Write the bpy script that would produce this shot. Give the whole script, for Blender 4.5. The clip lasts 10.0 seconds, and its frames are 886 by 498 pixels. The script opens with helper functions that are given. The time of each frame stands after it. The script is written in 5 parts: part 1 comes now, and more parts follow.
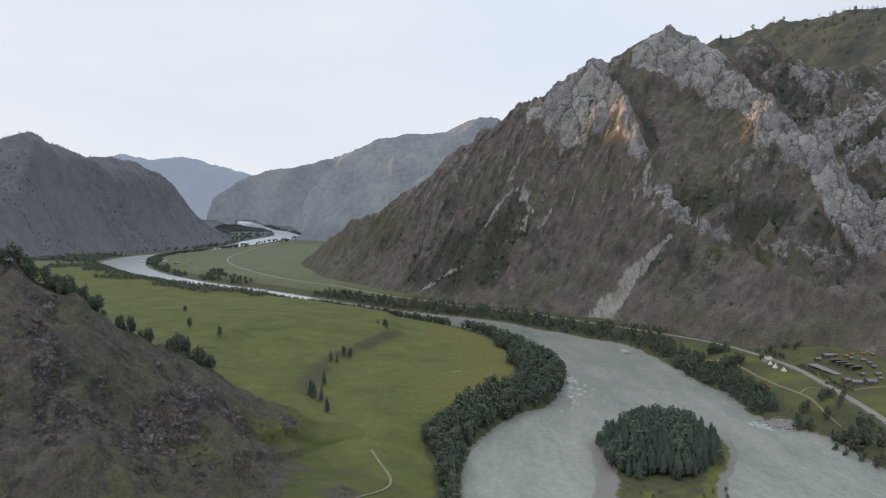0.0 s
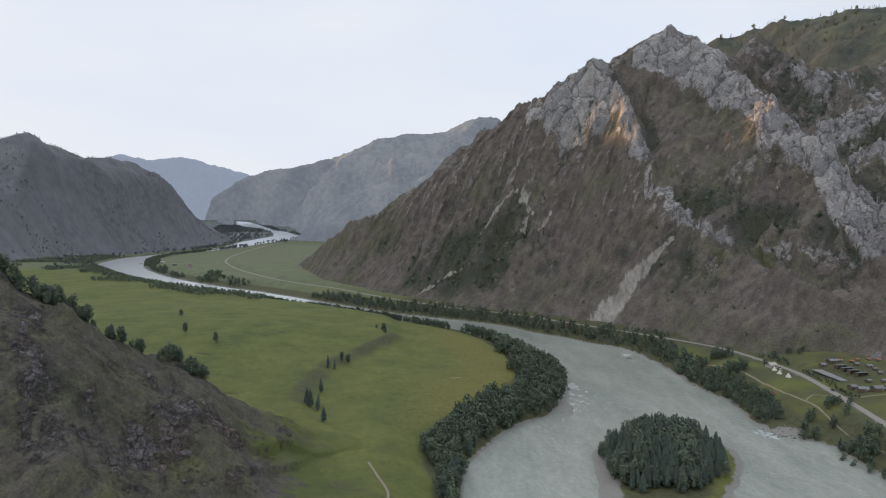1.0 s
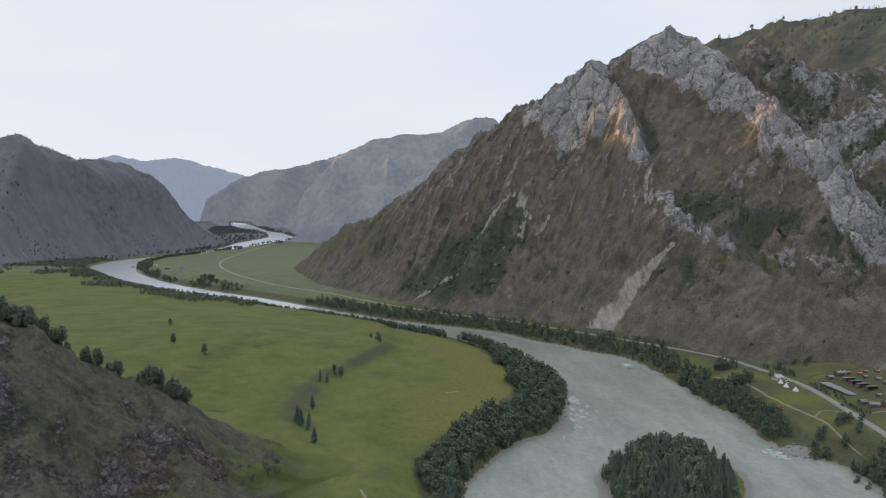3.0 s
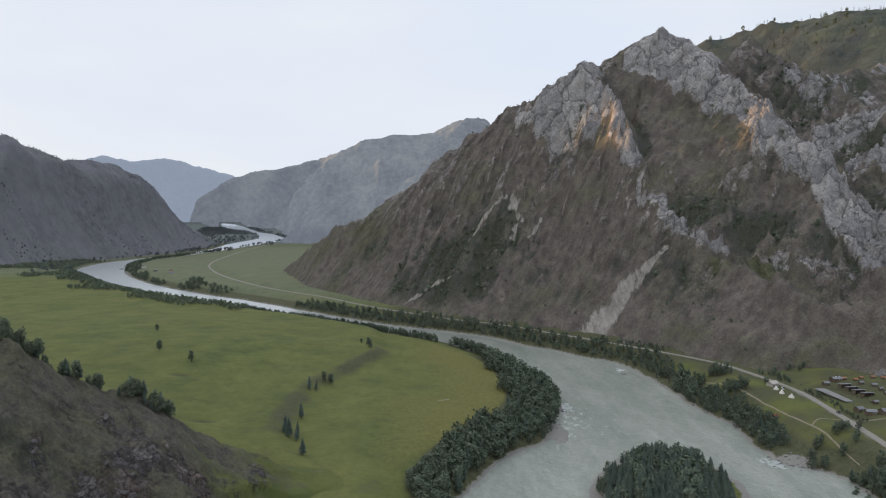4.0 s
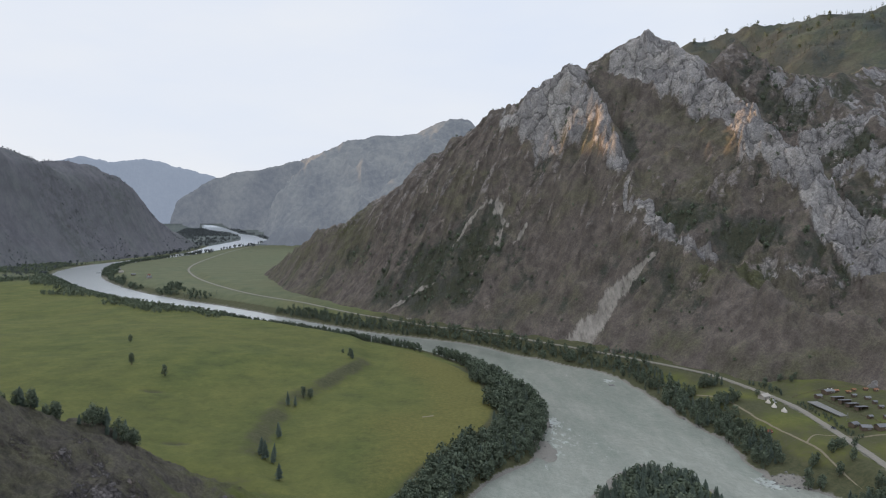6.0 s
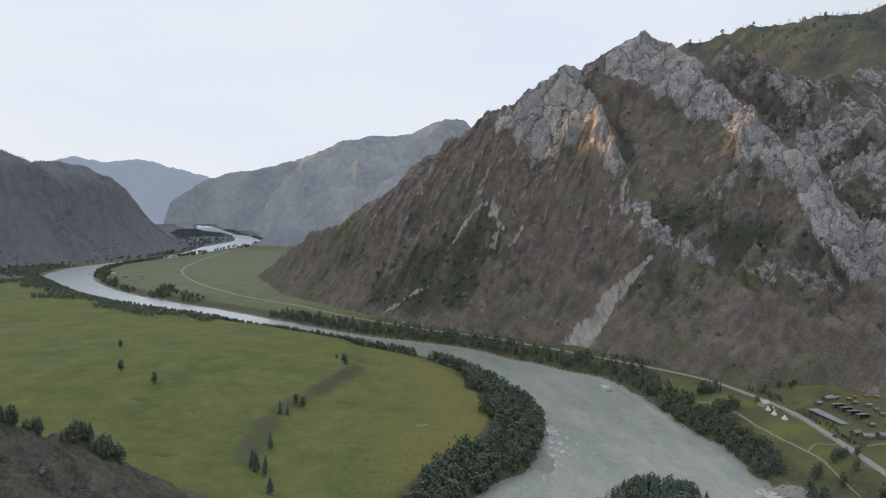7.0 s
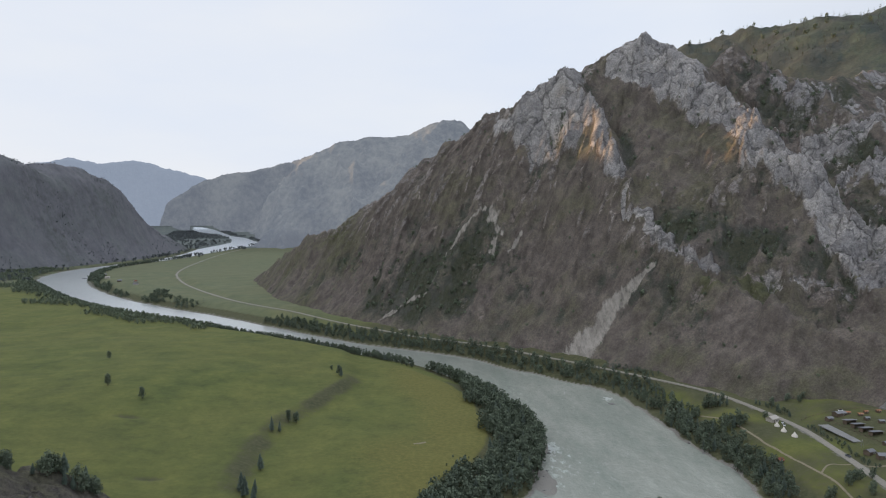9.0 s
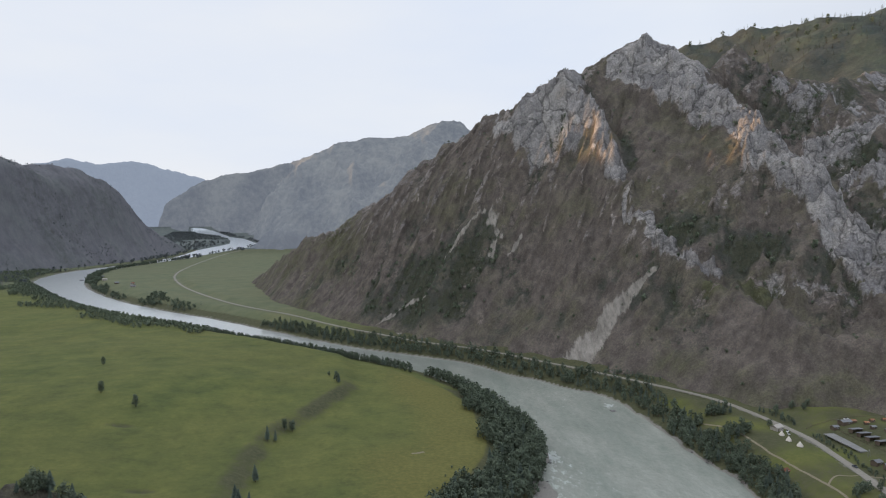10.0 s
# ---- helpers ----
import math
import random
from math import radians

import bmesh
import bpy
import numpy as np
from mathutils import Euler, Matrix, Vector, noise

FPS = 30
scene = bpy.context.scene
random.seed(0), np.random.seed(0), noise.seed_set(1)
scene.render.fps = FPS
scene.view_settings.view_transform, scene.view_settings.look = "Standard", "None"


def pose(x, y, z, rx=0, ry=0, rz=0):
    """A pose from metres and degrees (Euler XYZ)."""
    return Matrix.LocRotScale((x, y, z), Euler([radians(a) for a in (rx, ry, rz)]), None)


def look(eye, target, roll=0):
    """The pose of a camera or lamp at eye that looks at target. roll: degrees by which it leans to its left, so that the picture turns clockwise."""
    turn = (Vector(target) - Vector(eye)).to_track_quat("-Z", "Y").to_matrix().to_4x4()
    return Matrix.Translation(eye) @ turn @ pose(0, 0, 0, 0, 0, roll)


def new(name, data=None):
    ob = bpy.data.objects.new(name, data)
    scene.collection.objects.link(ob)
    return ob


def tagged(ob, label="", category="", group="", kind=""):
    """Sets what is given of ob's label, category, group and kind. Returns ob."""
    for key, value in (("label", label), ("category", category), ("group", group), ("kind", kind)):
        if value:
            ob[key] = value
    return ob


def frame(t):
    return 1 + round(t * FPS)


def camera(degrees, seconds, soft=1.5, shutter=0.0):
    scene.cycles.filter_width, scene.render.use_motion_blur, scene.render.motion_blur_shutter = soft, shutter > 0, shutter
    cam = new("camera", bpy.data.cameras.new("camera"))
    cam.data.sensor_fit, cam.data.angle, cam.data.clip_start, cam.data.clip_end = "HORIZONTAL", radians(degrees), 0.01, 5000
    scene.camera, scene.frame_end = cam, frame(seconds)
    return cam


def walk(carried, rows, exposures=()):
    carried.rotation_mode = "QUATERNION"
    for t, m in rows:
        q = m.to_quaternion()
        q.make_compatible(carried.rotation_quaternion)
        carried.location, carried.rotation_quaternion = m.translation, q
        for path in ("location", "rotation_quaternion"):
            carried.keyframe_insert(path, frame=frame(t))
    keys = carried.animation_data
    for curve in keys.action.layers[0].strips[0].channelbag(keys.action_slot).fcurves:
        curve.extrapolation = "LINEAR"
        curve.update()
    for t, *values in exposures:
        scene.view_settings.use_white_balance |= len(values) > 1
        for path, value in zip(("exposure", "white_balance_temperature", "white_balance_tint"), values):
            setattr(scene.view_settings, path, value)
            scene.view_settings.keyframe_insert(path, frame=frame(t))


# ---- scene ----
cam = camera(65, 10.0, 1.1)
PATH = [
    (0.0, look((-0.02, -0.04, 150.01), (-13.49, 998.78, 103.45), 0.168)),
    (0.5, look((0.16, 4.97, 151.99), (-13.04, 1003.79, 105.20), 0.127)),
    (1.0, look((0.28, 10.03, 153.94), (-12.51, 1008.84, 106.69), 0.103)),
    (1.5, look((0.36, 15.15, 155.87), (-12.10, 1013.94, 108.27), 0.086)),
    (2.0, look((0.40, 20.30, 157.79), (-11.41, 1019.09, 110.07), 0.043)),
    (2.5, look((0.41, 25.48, 159.70), (-10.58, 1024.28, 111.91), 0.029)),
    (4.0, look((0.36, 41.10, 165.41), (5.16, 1039.96, 117.91), -0.007)),
    (4.5, look((0.35, 46.32, 167.32), (11.32, 1045.13, 119.78), 0.001)),
    (5.0, look((0.35, 51.53, 169.22), (17.82, 1050.25, 121.75), -0.019)),
    (5.5, look((0.37, 56.72, 171.13), (23.40, 1055.33, 123.76), -0.023)),
    (7.0, look((0.61, 72.23, 176.88), (35.99, 1070.47, 129.42), -0.028)),
    (7.5, look((0.77, 77.36, 178.79), (36.95, 1075.57, 131.19), -0.026)),
    (8.0, look((0.97, 82.47, 180.71), (37.98, 1080.66, 133.17), -0.048)),
    (8.5, look((1.22, 87.57, 182.61), (39.03, 1085.73, 135.11), -0.049)),
    (9.0, look((1.53, 92.66, 184.50), (40.04, 1090.80, 137.29), -0.084)),
    (9.5, look((1.90, 97.74, 186.38), (41.34, 1095.86, 139.59), -0.081)),
    (10.0, look((2.39, 102.67, 188.33), (41.83, 1100.80, 141.54), -0.081)),
]
walk(cam, PATH, [(0.0, 0.03, 6330, 10), (10.0, 0.03, 6330, 10)])

# ---- world and light ----
SUN_TO = Vector((-0.9, 0.436, 0.0)).normalized()      # towards the sun, in plan
SUN_UP = radians(4.0)
world = bpy.data.worlds.new("sky")
scene.world = world
world.use_nodes = True
wn, wl = world.node_tree.nodes, world.node_tree.links
wn.clear()
sky = wn.new("ShaderNodeTexSky")
sky.sky_type = "NISHITA"
sky.sun_disc = False
sky.sun_elevation = SUN_UP
sky.sun_rotation = math.atan2(SUN_TO.x, SUN_TO.y)
sky.altitude = 400
veil = wn.new("ShaderNodeTexNoise")                    # thin high cloud
veil.inputs["Scale"].default_value = 3.0
veil.inputs["Detail"].default_value = 5.0
wco = wn.new("ShaderNodeTexCoord")
wmap = wn.new("ShaderNodeMapping")
wmap.inputs["Scale"].default_value = (1.0, 1.0, 3.5)
ramp = wn.new("ShaderNodeValToRGB")
ramp.color_ramp.elements[0].position, ramp.color_ramp.elements[0].color = 0.3, (7.6, 8.2, 9.3, 1)
ramp.color_ramp.elements[1].position, ramp.color_ramp.elements[1].color = 0.75, (8.4, 8.7, 9.2, 1)
mixs = wn.new("ShaderNodeMix")
mixs.data_type = "RGBA"
mixs.inputs["Factor"].default_value = 0.94
back = wn.new("ShaderNodeBackground")
back.inputs["Strength"].default_value = 0.1
wout = wn.new("ShaderNodeOutputWorld")
wl.new(wco.outputs["Generated"], wmap.inputs["Vector"])
wl.new(wmap.outputs["Vector"], veil.inputs["Vector"])
wl.new(veil.outputs["Fac"], ramp.inputs["Fac"])
wl.new(sky.outputs["Color"], mixs.inputs[6])
aim = wn.new("ShaderNodeVectorMath")                  # brighter over the sunset, dimmer away from it
aim.operation = "DOT_PRODUCT"
aim.inputs[1].default_value = (-0.96, 0.28, 0.0)
wl.new(wco.outputs["Generated"], aim.inputs[0])
dusk = wn.new("ShaderNodeValToRGB")
dusk.color_ramp.elements[0].position, dusk.color_ramp.elements[0].color = 0.0, (0.55, 0.59, 0.66, 1)
dusk.color_ramp.elements[1].position, dusk.color_ramp.elements[1].color = 0.45, (1.0, 1.0, 1.0, 1)
for spot, shade in ((0.955, (1.02, 1.0, 0.98)), (0.99, (2.6, 2.3, 1.9))):
    el = dusk.color_ramp.elements.new(spot)
    el.color = (*shade, 1)
half_ = wn.new("ShaderNodeMath")
half_.operation = "MULTIPLY_ADD"
half_.inputs[1].default_value, half_.inputs[2].default_value = 0.5, 0.5
wl.new(aim.outputs["Value"], half_.inputs[0])
wl.new(half_.outputs[0], dusk.inputs["Fac"])
lit_veil = wn.new("ShaderNodeMix")
lit_veil.data_type, lit_veil.blend_type = "RGBA", "MULTIPLY"
lit_veil.inputs[0].default_value = 1.0
wl.new(ramp.outputs["Color"], lit_veil.inputs[6])
wl.new(dusk.outputs["Color"], lit_veil.inputs[7])
high = wn.new("ShaderNodeSeparateXYZ")                # cloudy sky, brighter overhead
wl.new(wco.outputs["Generated"], high.inputs[0])
lift = wn.new("ShaderNodeMapRange")
lift.interpolation_type = "SMOOTHSTEP"
for key, value in (("From Min", 0.34), ("From Max", 0.85), ("To Min", 1.0), ("To Max", 1.45)):
    lift.inputs[key].default_value = value
wl.new(high.outputs["Z"], lift.inputs["Value"])
over = wn.new("ShaderNodeVectorMath")
over.operation = "SCALE"
wl.new(lit_veil.outputs[2], over.inputs[0])
wl.new(lift.outputs["Result"], over.inputs["Scale"])
wl.new(over.outputs["Vector"], mixs.inputs[7])
wl.new(mixs.outputs[2], back.inputs["Color"])
wl.new(back.outputs["Background"], wout.inputs["Surface"])

sun = new("sun", bpy.data.lights.new("sun", "SUN"))
sun.data.energy = 5.0
sun.data.angle = radians(0.5)
sun.data.color = (1.0, 0.6, 0.3)
sun.matrix_world = look((0, 0, 900), (-SUN_TO.x * 100, -SUN_TO.y * 100, 900 - 100 * math.tan(SUN_UP)))


# ---- small tools ----
def smooth(t):
    t = np.clip(t, 0, 1)
    return t * t * (3 - 2 * t)


TABLE = np.random.RandomState(11).rand(256, 256)


def vnoise(x, y, seed=0):
    x, y = x + seed * 37.17, y + seed * 91.71
    i, j = np.floor(x).astype(int), np.floor(y).astype(int)
    u, v = smooth(x - i), smooth(y - j)
    a, b = TABLE[i & 255, j & 255], TABLE[(i + 1) & 255, j & 255]
    c, d = TABLE[i & 255, (j + 1) & 255], TABLE[(i + 1) & 255, (j + 1) & 255]
    return (a * (1 - u) + b * u) * (1 - v) + (c * (1 - u) + d * u) * v


def fbm(x, y, octaves=5, seed=0, gain=0.5):
    """Soft noise, about -1 to 1."""
    total, amp = 0, 1.0
    for k in range(octaves):
        total = total + amp * (vnoise(x, y, seed + k) * 2 - 1)
        x, y, amp = x * 2.03 + 11.3, y * 2.03 - 7.7, amp * gain
    return total


def ridged(x, y, octaves=5, seed=0, gain=0.55):
    """Sharp crests, about 0 to 1.5."""
    total, amp = 0, 0.7
    for k in range(octaves):
        total = total + amp * (1 - np.abs(vnoise(x, y, seed + k) * 2 - 1)) ** 2
        x, y, amp = x * 2.1 + 3.1, y * 2.1 + 9.2, amp * gain
    return total


def to_line(x, y, line):
    """Distance to a polyline in plan, and the polyline's further values at the nearest place."""
    line = np.asarray(line, float)
    best = np.full(np.shape(x), 1e9)
    vals = np.zeros(np.shape(x) + (max(line.shape[1] - 2, 1),))
    for a, b in zip(line[:-1], line[1:]):
        dx, dy = b[0] - a[0], b[1] - a[1]
        t = np.clip(((x - a[0]) * dx + (y - a[1]) * dy) / (dx * dx + dy * dy), 0, 1)
        d = np.hypot(x - a[0] - t * dx, y - a[1] - t * dy)
        near = d < best
        best = np.where(near, d, best)
        if line.shape[1] > 2:
            vals = np.where(near[..., None], a[2:] + t[..., None] * (b[2:] - a[2:]), vals)
    return best, vals


def inside(x, y, loop):
    hit = np.zeros(np.shape(x), bool)
    for (ax, ay), (bx, by) in zip(loop, loop[1:] + loop[:1]):
        if ay != by:
            hit ^= ((ay > y) != (by > y)) & (x < (bx - ax) * (y - ay) / (by - ay) + ax)
    return hit


def rounded(line, times=2):
    """A polyline with its corners cut."""
    line = [tuple(map(float, p)) for p in line]
    for _ in range(times):
        out = [line[0]]
        for a, b in zip(line[:-1], line[1:]):
            out.append(tuple(0.75 * u + 0.25 * v for u, v in zip(a, b)))
            out.append(tuple(0.25 * u + 0.75 * v for u, v in zip(a, b)))
        line = out + [line[-1]]
    return line


HUB = np.array((0.0, 50.0, 168.0))


def drawn_in(x, y, z):
    """Beyond 3 km the valley is drawn in and down together, so that all of it lies within 4.9 km."""
    dx, dy = x - HUB[0], y - HUB[1]
    far = np.maximum(np.hypot(dx, dy), 1.0)
    s = np.where(far > 3000, (3000 + 1880 * (1 - np.exp(-(far - 3000) / 1880))) / far, 1.0)
    return HUB[0] + dx * s, HUB[1] + dy * s, HUB[2] + (z - HUB[2]) * s


def mesh_of(name, co, faces, mats, cover=None, shade=True):
    """A mesh from arrays: vertices, faces of one size, and a mask for each vertex."""
    me = bpy.data.meshes.new(name)
    co, faces = np.asarray(co, np.float32), np.asarray(faces, np.int32)
    n, k = faces.shape
    me.vertices.add(len(co))
    me.vertices.foreach_set("co", co.ravel())
    me.loops.add(n * k)
    me.loops.foreach_set("vertex_index", faces.ravel())
    me.polygons.add(n)
    me.polygons.foreach_set("loop_start", np.arange(0, n * k, k, dtype=np.int32))
    if shade:
        me.polygons.foreach_set("use_smooth", np.ones(n, bool))
    me.update(calc_edges=True)
    if cover is not None:
        at = me.color_attributes.new("cover", "FLOAT_COLOR", "POINT")
        at.data.foreach_set("color", np.asarray(cover, np.float32).ravel())
    for m in mats:
        me.materials.append(m)
    return me


def sheet(name, xs, ys, z, mats, cover=None, keep=None, far=False):
    """A height field over the lines xs and ys."""
    gx, gy = np.meshgrid(xs, ys)
    x, y, h = drawn_in(gx, gy, z) if far else (gx, gy, z)
    co = np.stack([x, y, h], -1).reshape(-1, 3)
    ids = np.arange(len(xs) * len(ys)).reshape(len(ys), len(xs))
    faces = np.stack([ids[:-1, :-1], ids[:-1, 1:], ids[1:, 1:], ids[1:, :-1]], -1).reshape(-1, 4)
    if keep is not None:
        k = keep[:-1, :-1] | keep[:-1, 1:] | keep[1:, 1:] | keep[1:, :-1]
        faces = faces[k.ravel()]
        used, faces = np.unique(faces, return_inverse=True)
        faces, co = faces.reshape(-1, 4), co[used]
        cover = None if cover is None else cover.reshape(-1, 4)[used]
    return mesh_of(name, co, faces, mats, cover)


def graded(points):
    """Grid lines whose spacing glides between the given (place, spacing) pairs."""
    out = [points[0][0]]
    places, gaps = zip(*points)
    while out[-1] < places[-1]:
        out.append(out[-1] + float(np.interp(out[-1], places, gaps)))
    return np.array(out)


# ---- materials ----
def material(name, rough=0.9):
    m = bpy.data.materials.new(name)
    m.use_nodes = True
    nodes, links = m.node_tree.nodes, m.node_tree.links
    b = nodes["Principled BSDF"]
    b.inputs["Roughness"].default_value = rough
    b.inputs["Specular IOR Level"].default_value = 0.2
    return m, nodes, links, b


def noise_node(nodes, links, scale, detail=6, rough=0.6, stretch=None, coords="Object"):
    co = nodes.new("ShaderNodeTexCoord")
    n = nodes.new("ShaderNodeTexNoise")
    n.inputs["Scale"].default_value = scale
    n.inputs["Detail"].default_value = detail
    n.inputs["Roughness"].default_value = rough
    if stretch:
        mp = nodes.new("ShaderNodeMapping")
        mp.inputs["Scale"].default_value = stretch[:3]
        if len(stretch) > 3:
            mp.inputs["Rotation"].default_value = (0, 0, radians(stretch[3]))
        links.new(co.outputs[coords], mp.inputs["Vector"])
        links.new(mp.outputs["Vector"], n.inputs["Vector"])
    else:
        links.new(co.outputs[coords], n.inputs["Vector"])
    return n.outputs["Fac"]


def noise_rgb(nodes, links, scale, reach):
    co = nodes.new("ShaderNodeTexCoord")
    t = nodes.new("ShaderNodeTexNoise")
    t.inputs["Scale"].default_value, t.inputs["Detail"].default_value = scale, 4
    links.new(co.outputs["Object"], t.inputs["Vector"])
    v = nodes.new("ShaderNodeVectorMath")
    v.operation = "SCALE"
    v.inputs["Scale"].default_value = reach
    links.new(t.outputs["Color"], v.inputs[0])
    return v.outputs["Vector"]


def ramp_node(nodes, links, fac, *stops):
    r = nodes.new("ShaderNodeValToRGB")
    el = r.color_ramp.elements
    while len(el) < len(stops):
        el.new(0.5)
    for e, (pos, col) in zip(el, stops):
        e.position, e.color = pos, (*col, 1)
    links.new(fac, r.inputs["Fac"])
    return r.outputs["Color"]


def mix_node(nodes, links, fac, a, b, blend="MIX"):
    m = nodes.new("ShaderNodeMix")
    m.data_type, m.blend_type = "RGBA", blend
    for sock, v in ((m.inputs[0], fac), (m.inputs[6], a), (m.inputs[7], b)):
        if isinstance(v, (int, float)):
            sock.default_value = v
        elif isinstance(v, tuple):
            sock.default_value = (*v, 1)
        else:
            links.new(v, sock)
    return m.outputs[2]


def math_node(nodes, links, op, a, b=0.0, c=None):
    m = nodes.new("ShaderNodeMath")
    m.operation = op
    for sock, v in zip(m.inputs, (a, b, c)):
        if v is None:
            continue
        if isinstance(v, (int, float)):
            sock.default_value = v
        else:
            links.new(v, sock)
    return m.outputs[0]


def bump_node(nodes, links, b, height, strength=0.5, distance=1.0):
    n = nodes.new("ShaderNodeBump")
    n.inputs["Strength"].default_value = strength
    n.inputs["Distance"].default_value = distance
    links.new(height, n.inputs["Height"])
    links.new(n.outputs["Normal"], b.inputs["Normal"])


def cover_node(nodes, links):
    a = nodes.new("ShaderNodeAttribute")
    a.attribute_name = "cover"
    s = nodes.new("ShaderNodeSeparateColor")
    links.new(a.outputs["Color"], s.inputs["Color"])
    return s.outputs[0], s.outputs[1], s.outputs[2], a.outputs["Alpha"]


def sharp(nodes, links, mask, fine, soft=0.18, reach=1.1):
    """A soft mask broken up by noise into a ragged edge."""
    t = math_node(nodes, links, "ADD", mask, math_node(nodes, links, "MULTIPLY", math_node(nodes, links, "SUBTRACT", fine, 0.5), reach))
    r = nodes.new("ShaderNodeMapRange")
    r.interpolation_type = "SMOOTHSTEP"
    links.new(t, r.inputs["Value"])
    r.inputs["From Min"].default_value, r.inputs["From Max"].default_value = 0.5 - soft, 0.5 + soft
    return r.outputs["Result"]


def noise_mask(n, l, fac, low, high):
    """A smooth step of a noise between two values."""
    r = n.new("ShaderNodeMapRange")
    r.interpolation_type = "SMOOTHSTEP"
    l.new(fac, r.inputs["Value"])
    r.inputs["From Min"].default_value, r.inputs["From Max"].default_value = low, high
    return r.outputs["Result"]


def cracks_node(n, l, scale, wide, stretch, reach, dark):
    """Joints between warped blocks of stone, darkened for the shade in them, and a tone for each block."""
    co = n.new("ShaderNodeTexCoord")
    mp = n.new("ShaderNodeMapping")
    mp.inputs["Scale"].default_value = stretch
    mp.inputs["Rotation"].default_value = (radians(18), radians(-24), radians(35))
    l.new(co.outputs["Object"], mp.inputs["Vector"])
    warp = mix_node(n, l, 1.0, mp.outputs["Vector"], noise_rgb(n, l, 1.6 * scale, reach), "ADD")
    edge, block = n.new("ShaderNodeTexVoronoi"), n.new("ShaderNodeTexVoronoi")
    edge.feature = "DISTANCE_TO_EDGE"
    for v in (edge, block):
        v.inputs["Scale"].default_value = scale
        l.new(warp, v.inputs["Vector"])
    tone = n.new("ShaderNodeSeparateColor")
    l.new(block.outputs["Color"], tone.inputs["Color"])
    return ramp_node(n, l, edge.outputs["Distance"], (0.0, (dark, dark, dark)), (wide, (1, 1, 1))), tone.outputs[0], edge.outputs["Distance"]


def peak_material(name, earth, grass, rock, scree, size=1.0, relief=1.0, contrast=1.0):
    """Mountain side of earth, thin grass, brown and grey stone. cover: rock, scree, green, bush."""
    m, n, l, b = material(name, 0.95)
    rk, sc, gr, bu = cover_node(n, l)

    def shades(fac, low, high, a, z):
        a, z = 1 + (a - 1) * contrast, 1 + (z - 1) * contrast
        return ramp_node(n, l, fac, (low, (a, a, a)), (high, (z, z * 0.985, z * 0.96)))

    def times(colour, *values):
        return tuple(colour[k] * values[0] for k in range(3))

    big, mid = noise_node(n, l, 0.011 / size, 5, 0.55), noise_node(n, l, 0.055 / size, 8, 0.62)
    fine = noise_node(n, l, 0.42 / size, 8, 0.7)
    rill = noise_node(n, l, 0.085 / size, 8, 0.66, (1, 1, 0.2))
    bed = noise_node(n, l, 0.11 / size, 9, 0.7, (0.5, 1.0, 0.45, 35))
    col = ramp_node(n, l, mid, (0.34, times(earth, 1 - 0.28 * contrast)), (0.66, times(earth, 1 + 0.25 * contrast)))
    turf = ramp_node(n, l, mid, (0.34, times(grass, 1 - 0.25 * contrast)), (0.66, times(grass, 1 + 0.22 * contrast)))
    col = mix_node(n, l, sharp(n, l, math_node(n, l, "MULTIPLY_ADD", big, 2.2, -0.75), mid, 0.35), col, turf)
    col = mix_node(n, l, 1.0, col, shades(rill, 0.36, 0.64, 0.78, 1.2), "MULTIPLY")
    col = mix_node(n, l, 1.0, col, shades(fine, 0.36, 0.64, 0.8, 1.16), "MULTIPLY")
    speckle = noise_node(n, l, 0.75 / size, 6, 0.75)
    col = mix_node(n, l, 1.0, col, shades(speckle, 0.4, 0.62, 0.86, 1.12), "MULTIPLY")
    # meadow grass, thickets
    lawn = ramp_node(n, l, mid, (0.3, (0.074, 0.079, 0.042)), (0.7, (0.122, 0.124, 0.064)))
    col = mix_node(n, l, math_node(n, l, "MULTIPLY", sharp(n, l, gr, mid, 0.35, 0.9), 0.85), col, mix_node(n, l, 1.0, lawn, shades(fine, 0.36, 0.64, 0.75, 1.2), "MULTIPLY"))
    brush = sharp(n, l, math_node(n, l, "MULTIPLY", bu, 0.85), noise_node(n, l, 0.1 / size, 8, 0.72), 0.14)
    col = mix_node(n, l, math_node(n, l, "MULTIPLY", brush, 0.68 * min(1.0, contrast)), col, ramp_node(n, l, fine, (0.35, (0.032, 0.04, 0.034)), (0.65, (0.07, 0.08, 0.062))))
    # stone: brown where it only breaks through, grey on the crags
    j1, t1, e1 = cracks_node(n, l, 0.028 / size, 0.05, (1.0, 1.0, 0.5), 26 * size, 0.35)
    j2, t2, e2 = cracks_node(n, l, 0.085 / size, 0.07, (1.0, 1.0, 0.45), 11 * size, 0.55)
    grey = ramp_node(n, l, bed, (0.3, times(rock, 0.68)), (0.5, times(rock, 0.98)), (0.7, times(rock, 1.2)))
    grey = mix_node(n, l, math_node(n, l, "MULTIPLY", noise_mask(n, l, noise_node(n, l, 0.03 / size, 6, 0.6), 0.54, 0.7), 0.35), grey, times((1.08, 0.96, 0.8), 0.95 * rock[1]))
    brown = ramp_node(n, l, bed, (0.32, times(earth, 0.7)), (0.55, times(earth, 1.35)), (0.72, times(earth, 1.9)))
    stone = mix_node(n, l, noise_mask(n, l, rk, 0.42, 0.62), brown, grey)
    stone = mix_node(n, l, 1.0, stone, ramp_node(n, l, t1, (0.0, (0.8, 0.8, 0.81)), (1.0, (1.18, 1.17, 1.15))), "MULTIPLY")
